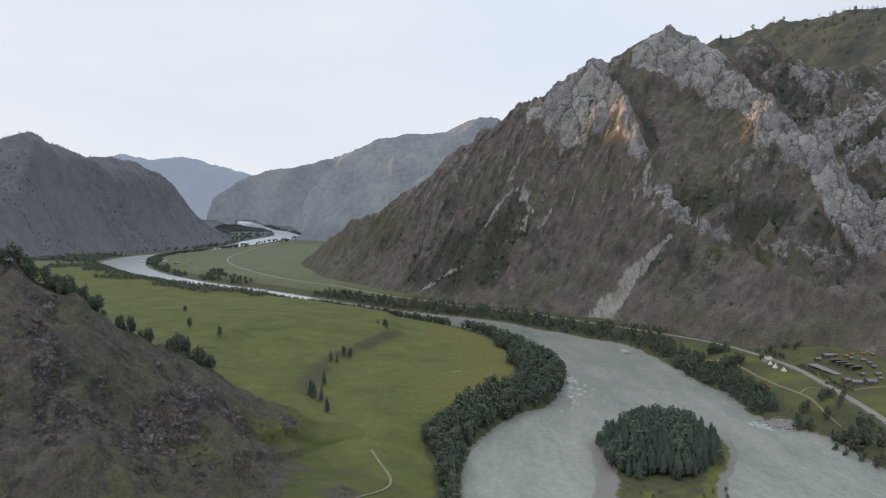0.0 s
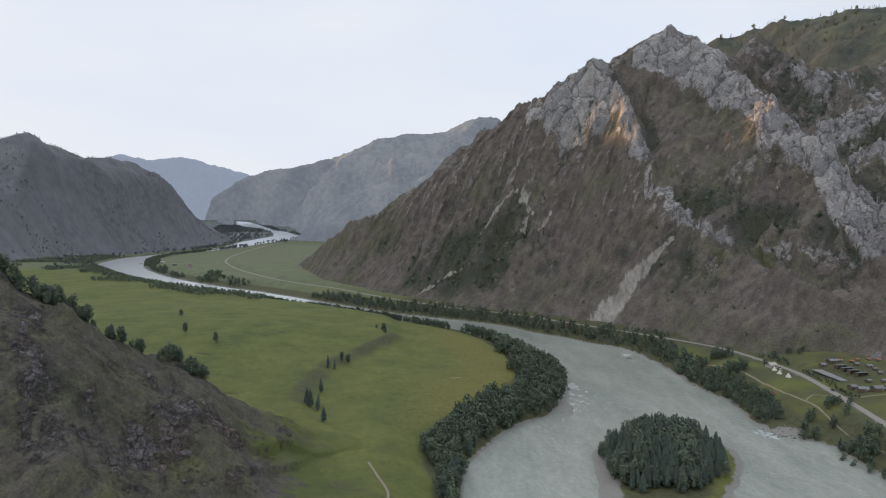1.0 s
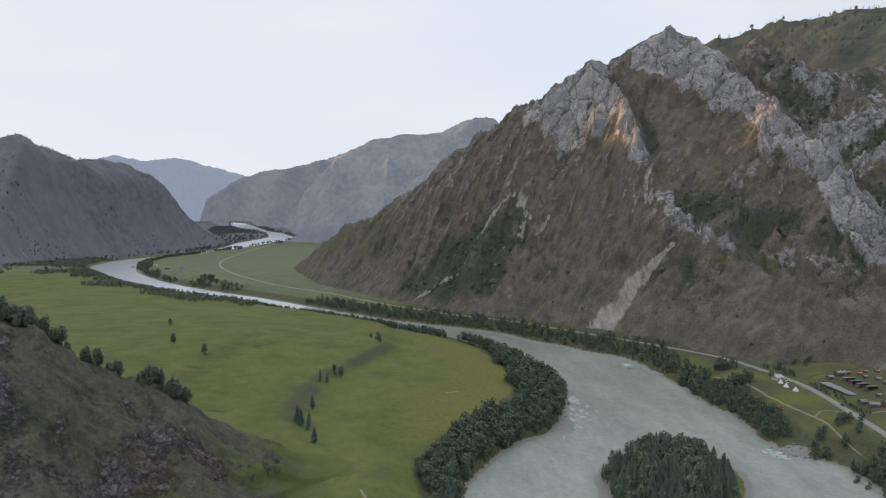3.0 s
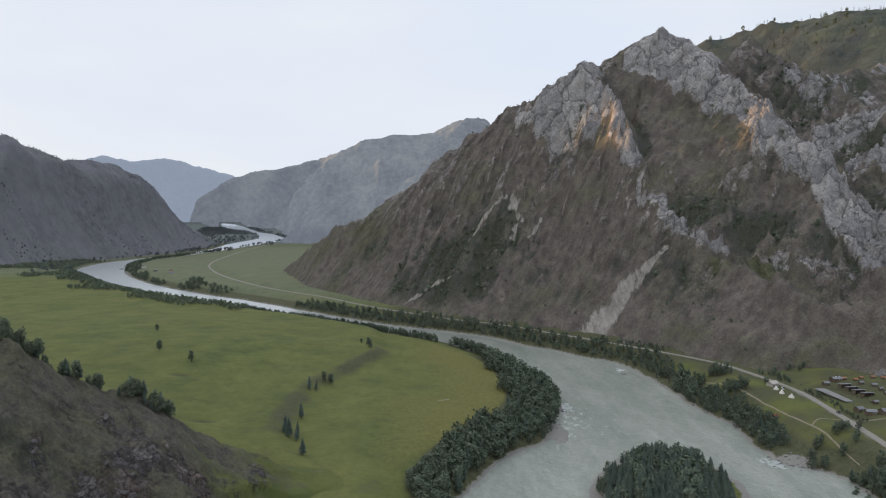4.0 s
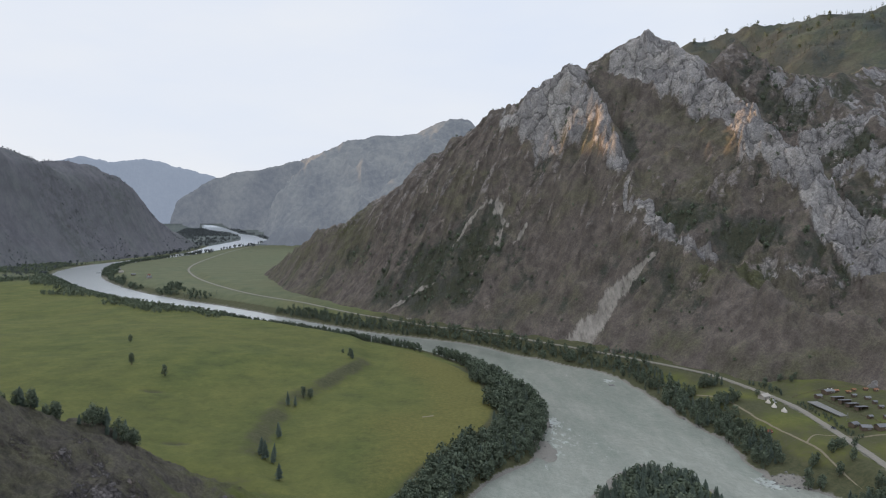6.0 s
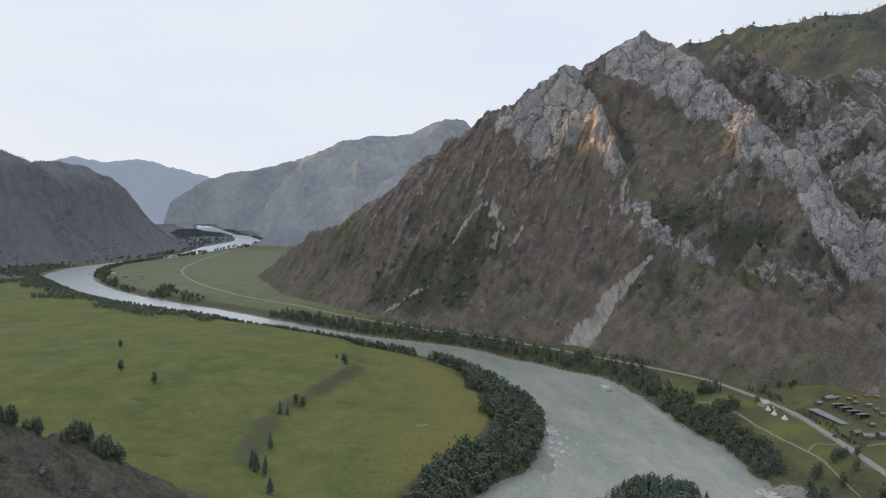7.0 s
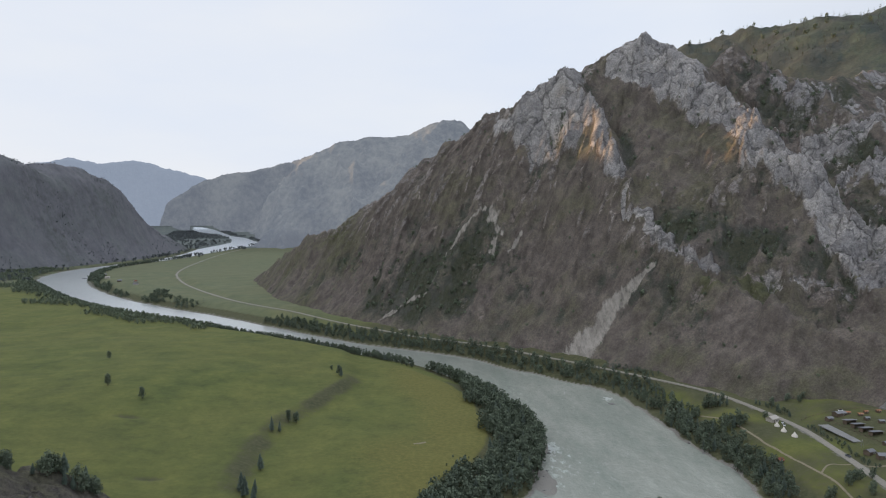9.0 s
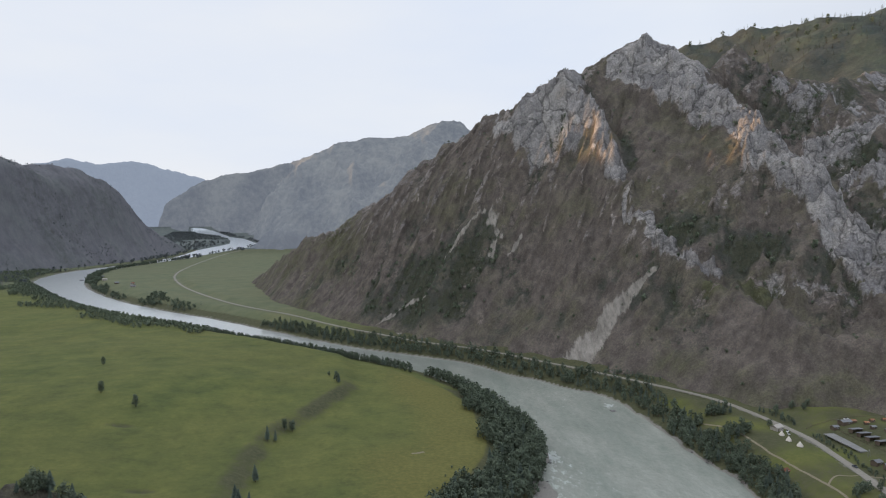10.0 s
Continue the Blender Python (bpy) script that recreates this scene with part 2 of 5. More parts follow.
    stone = mix_node(n, l, 1.0, stone, ramp_node(n, l, t2, (0.0, (0.84, 0.84, 0.85)), (1.0, (1.14, 1.13, 1.12))), "MULTIPLY")
    stone = mix_node(n, l, 0.8, stone, j1, "MULTIPLY")
    stone = mix_node(n, l, 0.45, stone, j2, "MULTIPLY")
    stone = mix_node(n, l, 1.0, stone, shades(fine, 0.34, 0.6, 0.66, 1.12), "MULTIPLY")
    stone = mix_node(n, l, 1.0, stone, shades(speckle, 0.38, 0.6, 0.72, 1.14), "MULTIPLY")
    ragged = math_node(n, l, "MULTIPLY_ADD", bed, 0.6, math_node(n, l, "MULTIPLY", noise_node(n, l, 0.045 / size, 10, 0.72, (1, 1, 0.45)), 0.4))
    col = mix_node(n, l, sharp(n, l, rk, ragged, 0.1, 2.2), col, stone)
    # growth on the ledges
    ledge = sharp(n, l, math_node(n, l, "MULTIPLY_ADD", bu, 0.45, 0.12), noise_node(n, l, 0.06 / size, 9, 0.72), 0.06)
    col = mix_node(n, l, math_node(n, l, "MULTIPLY", ledge, 0.75 * contrast), col, ramp_node(n, l, fine, (0.3, (0.036, 0.043, 0.028)), (0.7, (0.085, 0.085, 0.05))))
    chute = noise_node(n, l, 0.16 / size, 8, 0.72, (1.0, 0.3, 0.3, -12))
    gravel = ramp_node(n, l, chute, (0.36, times(scree, 0.52)), (0.52, times(scree, 0.85)), (0.64, times(scree, 1.05)))
    col = mix_node(n, l, sharp(n, l, sc, chute, 0.14), col, gravel)
    l.new(col, b.inputs["Base Color"])
    high = math_node(n, l, "ADD", math_node(n, l, "MULTIPLY", rill, 1.6), math_node(n, l, "MULTIPLY", fine, 0.45))
    blocks = math_node(n, l, "ADD", math_node(n, l, "MULTIPLY", math_node(n, l, "MINIMUM", e1, 0.12), 9.0), math_node(n, l, "MULTIPLY", math_node(n, l, "MINIMUM", e2, 0.15), 4.0))
    blocks = math_node(n, l, "ADD", blocks, math_node(n, l, "MULTIPLY", bed, 1.6))
    high = math_node(n, l, "ADD", high, math_node(n, l, "MULTIPLY", blocks, rk))
    bump_node(n, l, b, high, 0.7 * relief, 4.0 * size)
    return m


def hill_material():
    """The near hillside: thin olive grass on brown earth, with broken grey and rusty stone. cover: rock, scree, green, bush."""
    m, n, l, b = material("hill_side", 0.95)
    rk, sc, gr, bu = cover_node(n, l)
    big, mid = noise_node(n, l, 0.03, 6, 0.6), noise_node(n, l, 0.14, 9, 0.68)
    fine, grit = noise_node(n, l, 0.7, 8, 0.72), noise_node(n, l, 2.4, 6, 0.7)
    col = ramp_node(n, l, mid, (0.32, (0.07, 0.063, 0.056)), (0.5, (0.112, 0.1, 0.086)), (0.68, (0.156, 0.138, 0.117)))
    olive = ramp_node(n, l, mid, (0.32, (0.068, 0.067, 0.045)), (0.68, (0.132, 0.124, 0.08)))
    col = mix_node(n, l, sharp(n, l, math_node(n, l, "MULTIPLY_ADD", big, 1.8, -0.4), mid, 0.3), col, olive)
    lush = ramp_node(n, l, noise_node(n, l, 0.03, 7, 0.6), (0.3, (0.083, 0.104, 0.036)), (0.7, (0.155, 0.165, 0.05)))
    lush = mix_node(n, l, 0.5, lush, ramp_node(n, l, noise_node(n, l, 0.3, 7, 0.7), (0.3, (0.62, 0.62, 0.6)), (0.7, (1.0, 1.0, 1.0))), "MULTIPLY")
    col = mix_node(n, l, 0.9, col, ramp_node(n, l, fine, (0.36, (0.62, 0.62, 0.64)), (0.62, (1.2, 1.18, 1.14))), "MULTIPLY")
    col = mix_node(n, l, sharp(n, l, gr, mid, 0.35, 1.0), col, lush)
    shrub = sharp(n, l, math_node(n, l, "MULTIPLY", bu, 0.9), noise_node(n, l, 0.2, 8, 0.75), 0.12)
    col = mix_node(n, l, math_node(n, l, "MULTIPLY", shrub, 0.7), col, ramp_node(n, l, fine, (0.35, (0.028, 0.034, 0.026)), (0.65, (0.062, 0.066, 0.046))))
    j1, t1, e1 = cracks_node(n, l, 0.16, 0.09, (1.0, 1.0, 0.6), 4.5, 0.3)
    j2, t2, e2 = cracks_node(n, l, 0.5, 0.12, (1.0, 1.0, 0.6), 1.5, 0.45)
    stone = ramp_node(n, l, mid, (0.32, (0.1, 0.088, 0.082)), (0.68, (0.22, 0.205, 0.2)))
    stone = mix_node(n, l, math_node(n, l, "MULTIPLY", noise_mask(n, l, big, 0.5, 0.62), 0.5), stone, (0.19, 0.135, 0.105))
    stone = mix_node(n, l, 1.0, stone, ramp_node(n, l, t1, (0.0, (0.65, 0.65, 0.66)), (1.0, (1.25, 1.24, 1.22))), "MULTIPLY")
    stone = mix_node(n, l, 1.0, stone, ramp_node(n, l, t2, (0.0, (0.75, 0.75, 0.76)), (1.0, (1.2, 1.19, 1.18))), "MULTIPLY")
    stone = mix_node(n, l, 0.8, mix_node(n, l, 0.8, stone, j1, "MULTIPLY"), j2, "MULTIPLY")
    broken = sharp(n, l, rk, noise_node(n, l, 0.3, 9, 0.74), 0.1, 1.7)
    col = mix_node(n, l, broken, col, stone)
    chips = sharp(n, l, sc, grit, 0.1, 1.2)
    col = mix_node(n, l, math_node(n, l, "MULTIPLY", chips, 0.7), col, (0.2, 0.185, 0.17))
    l.new(col, b.inputs["Base Color"])
    high = math_node(n, l, "ADD", math_node(n, l, "MULTIPLY", mid, 1.6), math_node(n, l, "MULTIPLY", fine, 0.6))
    blocks = math_node(n, l, "ADD", math_node(n, l, "MULTIPLY", math_node(n, l, "MINIMUM", e1, 0.14), 7.0), math_node(n, l, "MULTIPLY", math_node(n, l, "MINIMUM", e2, 0.16), 2.5))
    high = math_node(n, l, "ADD", high, math_node(n, l, "MULTIPLY", blocks, broken))
    bump_node(n, l, b, high, 0.8, 1.3)
    return m


def plain_material(name, colour, rough=0.8, scale=2.0, vary=0.35, metal=0.0, relief=0.15):
    m, n, l, b = material(name, rough)
    b.inputs["Metallic"].default_value = metal
    f = noise_node(n, l, scale, 6, 0.65)
    info = n.new("ShaderNodeObjectInfo")
    t = math_node(n, l, "ADD", math_node(n, l, "MULTIPLY", f, 0.75), math_node(n, l, "MULTIPLY", info.outputs["Random"], 0.25))
    col = ramp_node(n, l, t, (0.25, tuple(c * (1 - vary) for c in colour)), (0.75, tuple(min(1, c * (1 + vary)) for c in colour)))
    l.new(col, b.inputs["Base Color"])
    bump_node(n, l, b, f, relief, 0.1)
    return m


def foliage_material(name, dark, light):
    m, n, l, b = material(name, 0.85)
    geo, info = n.new("ShaderNodeNewGeometry"), n.new("ShaderNodeObjectInfo")
    t = math_node(n, l, "ADD", math_node(n, l, "MULTIPLY", geo.outputs["Random Per Island"], 0.28),
                  math_node(n, l, "MULTIPLY", info.outputs["Random"], 0.25))
    t = math_node(n, l, "ADD", t, math_node(n, l, "MULTIPLY", noise_node(n, l, 0.12, 4), 0.47))
    l.new(ramp_node(n, l, t, (0.2, dark), (0.8, light)), b.inputs["Base Color"])
    return m


def valley_material():
    """Valley floor. cover: gravel, scrub with scarp shade, yellowing, grey of dry grass and distance haze."""
    m, n, l, b = material("valley_grass", 0.95)
    gv, sb, yl, sh = cover_node(n, l)
    big, mid = noise_node(n, l, 0.006, 6), noise_node(n, l, 0.03, 7, 0.6)
    fine, grit = noise_node(n, l, 0.3, 7, 0.7), noise_node(n, l, 2.0, 5, 0.7)
    bands = noise_node(n, l, 0.02, 5, 0.6, (1.0, 0.25, 1.0, 20))
    col = ramp_node(n, l, mid, (0.3, (0.08, 0.102, 0.034)), (0.5, (0.117, 0.136, 0.041)), (0.7, (0.157, 0.167, 0.05)))
    col = mix_node(n, l, math_node(n, l, "MULTIPLY", sharp(n, l, big, bands, 0.35), 0.4), col, (0.176, 0.167, 0.055))
    tuft = noise_node(n, l, 0.11, 9, 0.72)
    col = mix_node(n, l, 0.5, col, ramp_node(n, l, tuft, (0.34, (0.66, 0.7, 0.72)), (0.5, (1.0, 1.0, 1.0)), (0.66, (1.22, 1.16, 1.1))), "MULTIPLY")
    col = mix_node(n, l, math_node(n, l, "MULTIPLY", sharp(n, l, yl, fine, 0.4), 0.75), col, ramp_node(n, l, fine, (0.3, (0.135, 0.13, 0.04)), (0.7, (0.195, 0.175, 0.055))))
    col = mix_node(n, l, 0.5, col, ramp_node(n, l, fine, (0.3, (0.62, 0.62, 0.6)), (0.7, (1.0, 1.0, 1.0))), "MULTIPLY")
    # dry grass and distance haze, both put in as a paler grey-green
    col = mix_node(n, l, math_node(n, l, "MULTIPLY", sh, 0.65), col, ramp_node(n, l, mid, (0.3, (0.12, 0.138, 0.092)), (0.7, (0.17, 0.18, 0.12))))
    col = mix_node(n, l, sharp(n, l, sb, fine, 0.25), col, ramp_node(n, l, fine, (0.3, (0.05, 0.058, 0.028)), (0.7, (0.115, 0.11, 0.058))))
    stones = ramp_node(n, l, grit, (0.3, (0.14, 0.13, 0.112)), (0.7, (0.33, 0.31, 0.275)))
    col = mix_node(n, l, sharp(n, l, gv, fine, 0.2), col, stones)
    l.new(col, b.inputs["Base Color"])
    bump_node(n, l, b, math_node(n, l, "ADD", fine, math_node(n, l, "MULTIPLY", mid, 2.0)), 0.25, 1.2)
    return m


def water_material():
    m, n, l, b = material("river_water", 0.12)
    rp, far_gloss, gleam, _ = cover_node(n, l)
    b.inputs["Specular IOR Level"].default_value = 0.5
    b.inputs["IOR"].default_value = 1.33
    ripple = noise_node(n, l, 0.3, 7, 0.65, (1.0, 0.7, 1.0, 30))
    swell = noise_node(n, l, 0.035, 7, 0.65, (1.0, 0.45, 1.0, 20))
    lines = noise_node(n, l, 0.24, 9, 0.75, (1.0, 0.4, 1.0, 20))
    col = ramp_node(n, l, swell, (0.3, (0.288, 0.302, 0.26)), (0.7, (0.35, 0.362, 0.313)))
    col = mix_node(n, l, 0.26, col, ramp_node(n, l, lines, (0.38, (0.62, 0.66, 0.66)), (0.62, (1.3, 1.28, 1.26))), "MULTIPLY")
    drift = noise_node(n, l, 0.02, 7, 0.62, (1.6, 0.4, 1.0, 12))
    col = mix_node(n, l, 0.7, col, ramp_node(n, l, drift, (0.36, (0.78, 0.83, 0.82)), (0.64, (1.14, 1.12, 1.12))), "MULTIPLY")
    foam = sharp(n, l, rp, lines, 0.16)
    col = mix_node(n, l, foam, col, (0.52, 0.55, 0.53))
    # painted sky gleam: the colour whitens with distance
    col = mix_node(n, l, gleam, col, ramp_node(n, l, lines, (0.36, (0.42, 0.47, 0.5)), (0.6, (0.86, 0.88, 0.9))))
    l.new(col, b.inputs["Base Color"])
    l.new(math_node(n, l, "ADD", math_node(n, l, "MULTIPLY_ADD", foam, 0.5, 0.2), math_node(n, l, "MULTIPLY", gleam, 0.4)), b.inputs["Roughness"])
    b.inputs["Coat IOR"].default_value = 1.6
    b.inputs["Coat Roughness"].default_value = 0.3
    l.new(far_gloss, b.inputs["Coat Weight"])
    # the sky's reflection at a flat angle is put in: metallic grows with distance
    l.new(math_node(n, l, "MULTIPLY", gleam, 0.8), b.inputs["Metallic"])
    wave = math_node(n, l, "ADD", ripple, math_node(n, l, "MULTIPLY", lines, 0.4))
    bump_node(n, l, b, math_node(n, l, "MULTIPLY", wave, math_node(n, l, "MULTIPLY_ADD", far_gloss, -0.6, 1.05)), 0.5, 1.2)
    return m


def haze_glow_material(name, dark, light, glow, strength):
    """Far ranges seen through kilometres of bright air, the haze put in as glow."""
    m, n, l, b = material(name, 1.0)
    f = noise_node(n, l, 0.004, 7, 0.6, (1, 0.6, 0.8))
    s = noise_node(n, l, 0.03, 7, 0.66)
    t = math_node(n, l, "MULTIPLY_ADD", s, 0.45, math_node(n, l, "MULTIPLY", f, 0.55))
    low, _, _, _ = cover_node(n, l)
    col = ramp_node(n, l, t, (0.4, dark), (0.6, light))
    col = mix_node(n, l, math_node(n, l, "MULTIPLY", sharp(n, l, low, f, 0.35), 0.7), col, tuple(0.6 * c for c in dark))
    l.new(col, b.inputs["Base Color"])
    # the haze: an even bluish emission over the whole surface
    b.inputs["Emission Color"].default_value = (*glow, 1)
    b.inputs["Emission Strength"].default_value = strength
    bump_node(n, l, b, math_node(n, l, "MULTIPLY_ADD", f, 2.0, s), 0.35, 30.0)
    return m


M_VALLEY = valley_material()
M_WATER = water_material()
M_PEAK = peak_material("mountain_side", (0.15, 0.13, 0.117), (0.124, 0.117, 0.084), (0.372, 0.362, 0.36), (0.385, 0.35, 0.305))
M_HILL = hill_material()
# haze before the west hill is put into its bluish, low-contrast colours
M_WEST = peak_material("hazed_west_hill", (0.165, 0.165, 0.182), (0.148, 0.158, 0.16), (0.2, 0.2, 0.215), (0.2, 0.2, 0.2), 2.6, 0.35, 0.5)
M_BEHIND = peak_material("ridge_side", (0.064, 0.072, 0.067), (0.07, 0.088, 0.066), (0.15, 0.15, 0.15), (0.2, 0.2, 0.2), 2.0, 0.6, 0.7)
# haze on the far ranges and far floor is added as emission
M_FAR_W = haze_glow_material("far_range_west", (0.05, 0.06, 0.075), (0.085, 0.095, 0.105), (0.46, 0.53, 0.66), 0.5)
M_FAR_E = haze_glow_material("far_range_east", (0.035, 0.042, 0.04), (0.15, 0.148, 0.12), (0.43, 0.475, 0.58), 0.29)
M_FAR_FLOOR = haze_glow_material("far_valley_floor", (0.055, 0.068, 0.058), (0.11, 0.126, 0.1), (0.43, 0.48, 0.56), 0.12)
M_ROAD = plain_material("worn_asphalt", (0.31, 0.285, 0.24), 0.9, 0.8, 0.25)
M_DIRT = plain_material("dry_dirt", (0.22, 0.19, 0.13), 0.95, 0.6, 0.3)
M_PINE = foliage_material("pine_needles", (0.053, 0.072, 0.058), (0.115, 0.144, 0.104))
M_LEAF = foliage_material("poplar_leaves", (0.076, 0.097, 0.07), (0.18, 0.212, 0.138))
# paler, bluer leaves: the haze is put into the foliage colour
M_FAR_LEAF = foliage_material("hazed_trees", (0.085, 0.095, 0.1), (0.15, 0.165, 0.162))
M_BARK = plain_material("bark", (0.1, 0.075, 0.055), 0.95, 6.0, 0.4)

# ---- river plan ----
RIGHT_BANK = [(330, -700), (290, 100), (262, 330), (256, 411), (254, 445), (254, 478), (232, 492), (226, 512), (233, 584),
              (222, 625), (219, 707), (205, 809), (186, 831), (166, 849), (145, 886), (112, 916), (79, 973), (41, 1009), (0, 1036), (-44, 1065), (-90, 1102),
              (-198, 1208), (-334, 1357), (-528, 1533), (-683, 1701), (-831, 1912), (-930, 2086), (-1040, 2355),
              (-1085, 2591), (-1085, 2836), (-1040, 3150), (-1046, 3575), (-1035, 4010), (-1046, 4507), (-988, 4745)]
LEFT_BANK = [(60, -700), (-20, 100), (0, 300), (6, 364), (8, 417), (15, 449), (28, 479), (44, 508), (61, 529), (80, 545),
             (90, 580), (103, 620), (107, 653), (105, 691), (95, 747), (77, 800), (49, 862), (15, 922), (-32, 974), (-83, 1018),
             (-139, 1068), (-292, 1195), (-401, 1287), (-498, 1360), (-597, 1460), (-745, 1625), (-919, 1867), (-1060, 2078),
             (-1130, 2200), (-1185, 2442), (-1175, 2624), (-1144, 2821), (-1112, 3060), (-1118, 3438), (-1235, 4094)]
FAR_WEST = [(-1284, 4735), (-1322, 5137), (-1537, 5977), (-1873, 7007), (-2159, 7584), (-2555, 8457), (-3433, 11007)]
FAR_EAST = [(-4705, 15122), (-3954, 13464), (-2908, 10400), (-1812, 7010), (-1529, 6401), (-1230, 5449)]
RIGHT_BANK, LEFT_BANK = rounded(RIGHT_BANK, 1), rounded(LEFT_BANK, 1)
RIVER = LEFT_BANK + FAR_WEST + FAR_EAST + RIGHT_BANK[::-1]
ISLAND = (128, 424, 46, 108)          # middle and half widths
ROAD = [(262, 100, 12), (272, 300, 13), (285, 430, 14), (293, 486, 15), (301, 546, 15), (305, 584, 15), (308, 623, 15.5), (303, 661, 15.5), (300, 686, 15), (290, 733, 15),
        (273, 768, 14.5), (250, 804, 14), (211, 862, 13), (184, 903, 12), (153, 937, 12), (120, 980, 12), (83, 1020, 12), (43, 1050, 12), (0, 1082, 12), (-56, 1147, 12), (-98, 1190, 12),
        (-155, 1258, 13), (-220, 1346, 14), (-292, 1425, 13), (-375, 1528, 12), (-492, 1715, 11)]
ROAD_FAR = [(-492, 1715, 11), (-588, 1890, 10), (-672, 2080, 9), (-735, 2250, 8), (-794, 2488, 7), (-860, 2900, 5), (-940, 3500, 3), (-980, 4200, 2)]
ROAD = rounded(ROAD + ROAD_FAR[1:], 2)
SCARP = rounded([(-62, 800), (-72, 770), (-83, 727), (-100, 680), (-112, 640), (-115, 580), (-110, 523), (-96, 480), (-80, 450)], 2)

HILL = [(-800, 480, 350, 0.7), (-520, 400, 262, 0.75), (-380, 358, 200, 0.8), (-300, 342, 162, 0.8), (-240, 338, 133, 0.8), (-222, 340, 123, 0.8), (-208, 345, 117, 0.8), (-197, 350, 110, 0.8),
        (-187, 360, 98, 0.8), (-179, 373, 89, 0.8), (-165, 389, 78, 0.75), (-147, 398, 69, 0.75), (-125, 408, 50, 0.65), (-96, 424, 30, 0.55), (-78, 432, 17, 0.5)]
HILL_TOE = [(-165, 389, 74, 0.75), (-132, 338, 60, 0.65), (-100, 322, 40, 0.5), (-70, 318, 22, 0.45)]
HILL_SPUR = [(-222, 340, 120, 0.8), (-205, 318, 110, 0.8), (-185, 303, 94, 0.8), (-160, 290, 72, 0.75), (-135, 277, 52, 0.7), (-110, 265, 34, 0.6)]


def river_side(x, y):
    """Metres outside the river's edge (inside: negative), and whether the nearer bank is the left one."""
    left, _ = to_line(x, y, LEFT_BANK + FAR_WEST)
    right, _ = to_line(x, y, FAR_EAST + RIGHT_BANK[::-1])
    d = np.minimum(left, right)
    return np.where(inside(x, y, RIVER), -d, d), left < right


def island_side(x, y):
    cx, cy, rx, ry = ISLAND
    cx = cx + 0.27 * (y - cy)
    a = np.arctan2((y - cy) / ry, (x - cx) / rx)
    r = np.hypot((x - cx) / rx, (y - cy) / ry)
    return (r - 1 - 0.07 * np.sin(3 * a + 1) - 0.05 * np.sin(5 * a)) * rx


def range_of(x, y, ridges, soft=10.0, warp=22.0, size=120.0, seed=20):
    """Height of a mountain whose ridge lines carry (x, y, height, fall per metre)."""
    wx = x + warp * fbm(x / size, y / size, 4, seed)
    wy = y + warp * fbm(x / size, y / size, 4, seed + 9)
    total = 0
    for line in ridges:
        d, v = to_line(wx, wy, line)
        total = total + np.exp(np.clip((v[..., 0] - v[..., 1] * np.sqrt(d * d + 16) ) / soft, -60, 200))
    return soft * np.log(total + 1e-20)


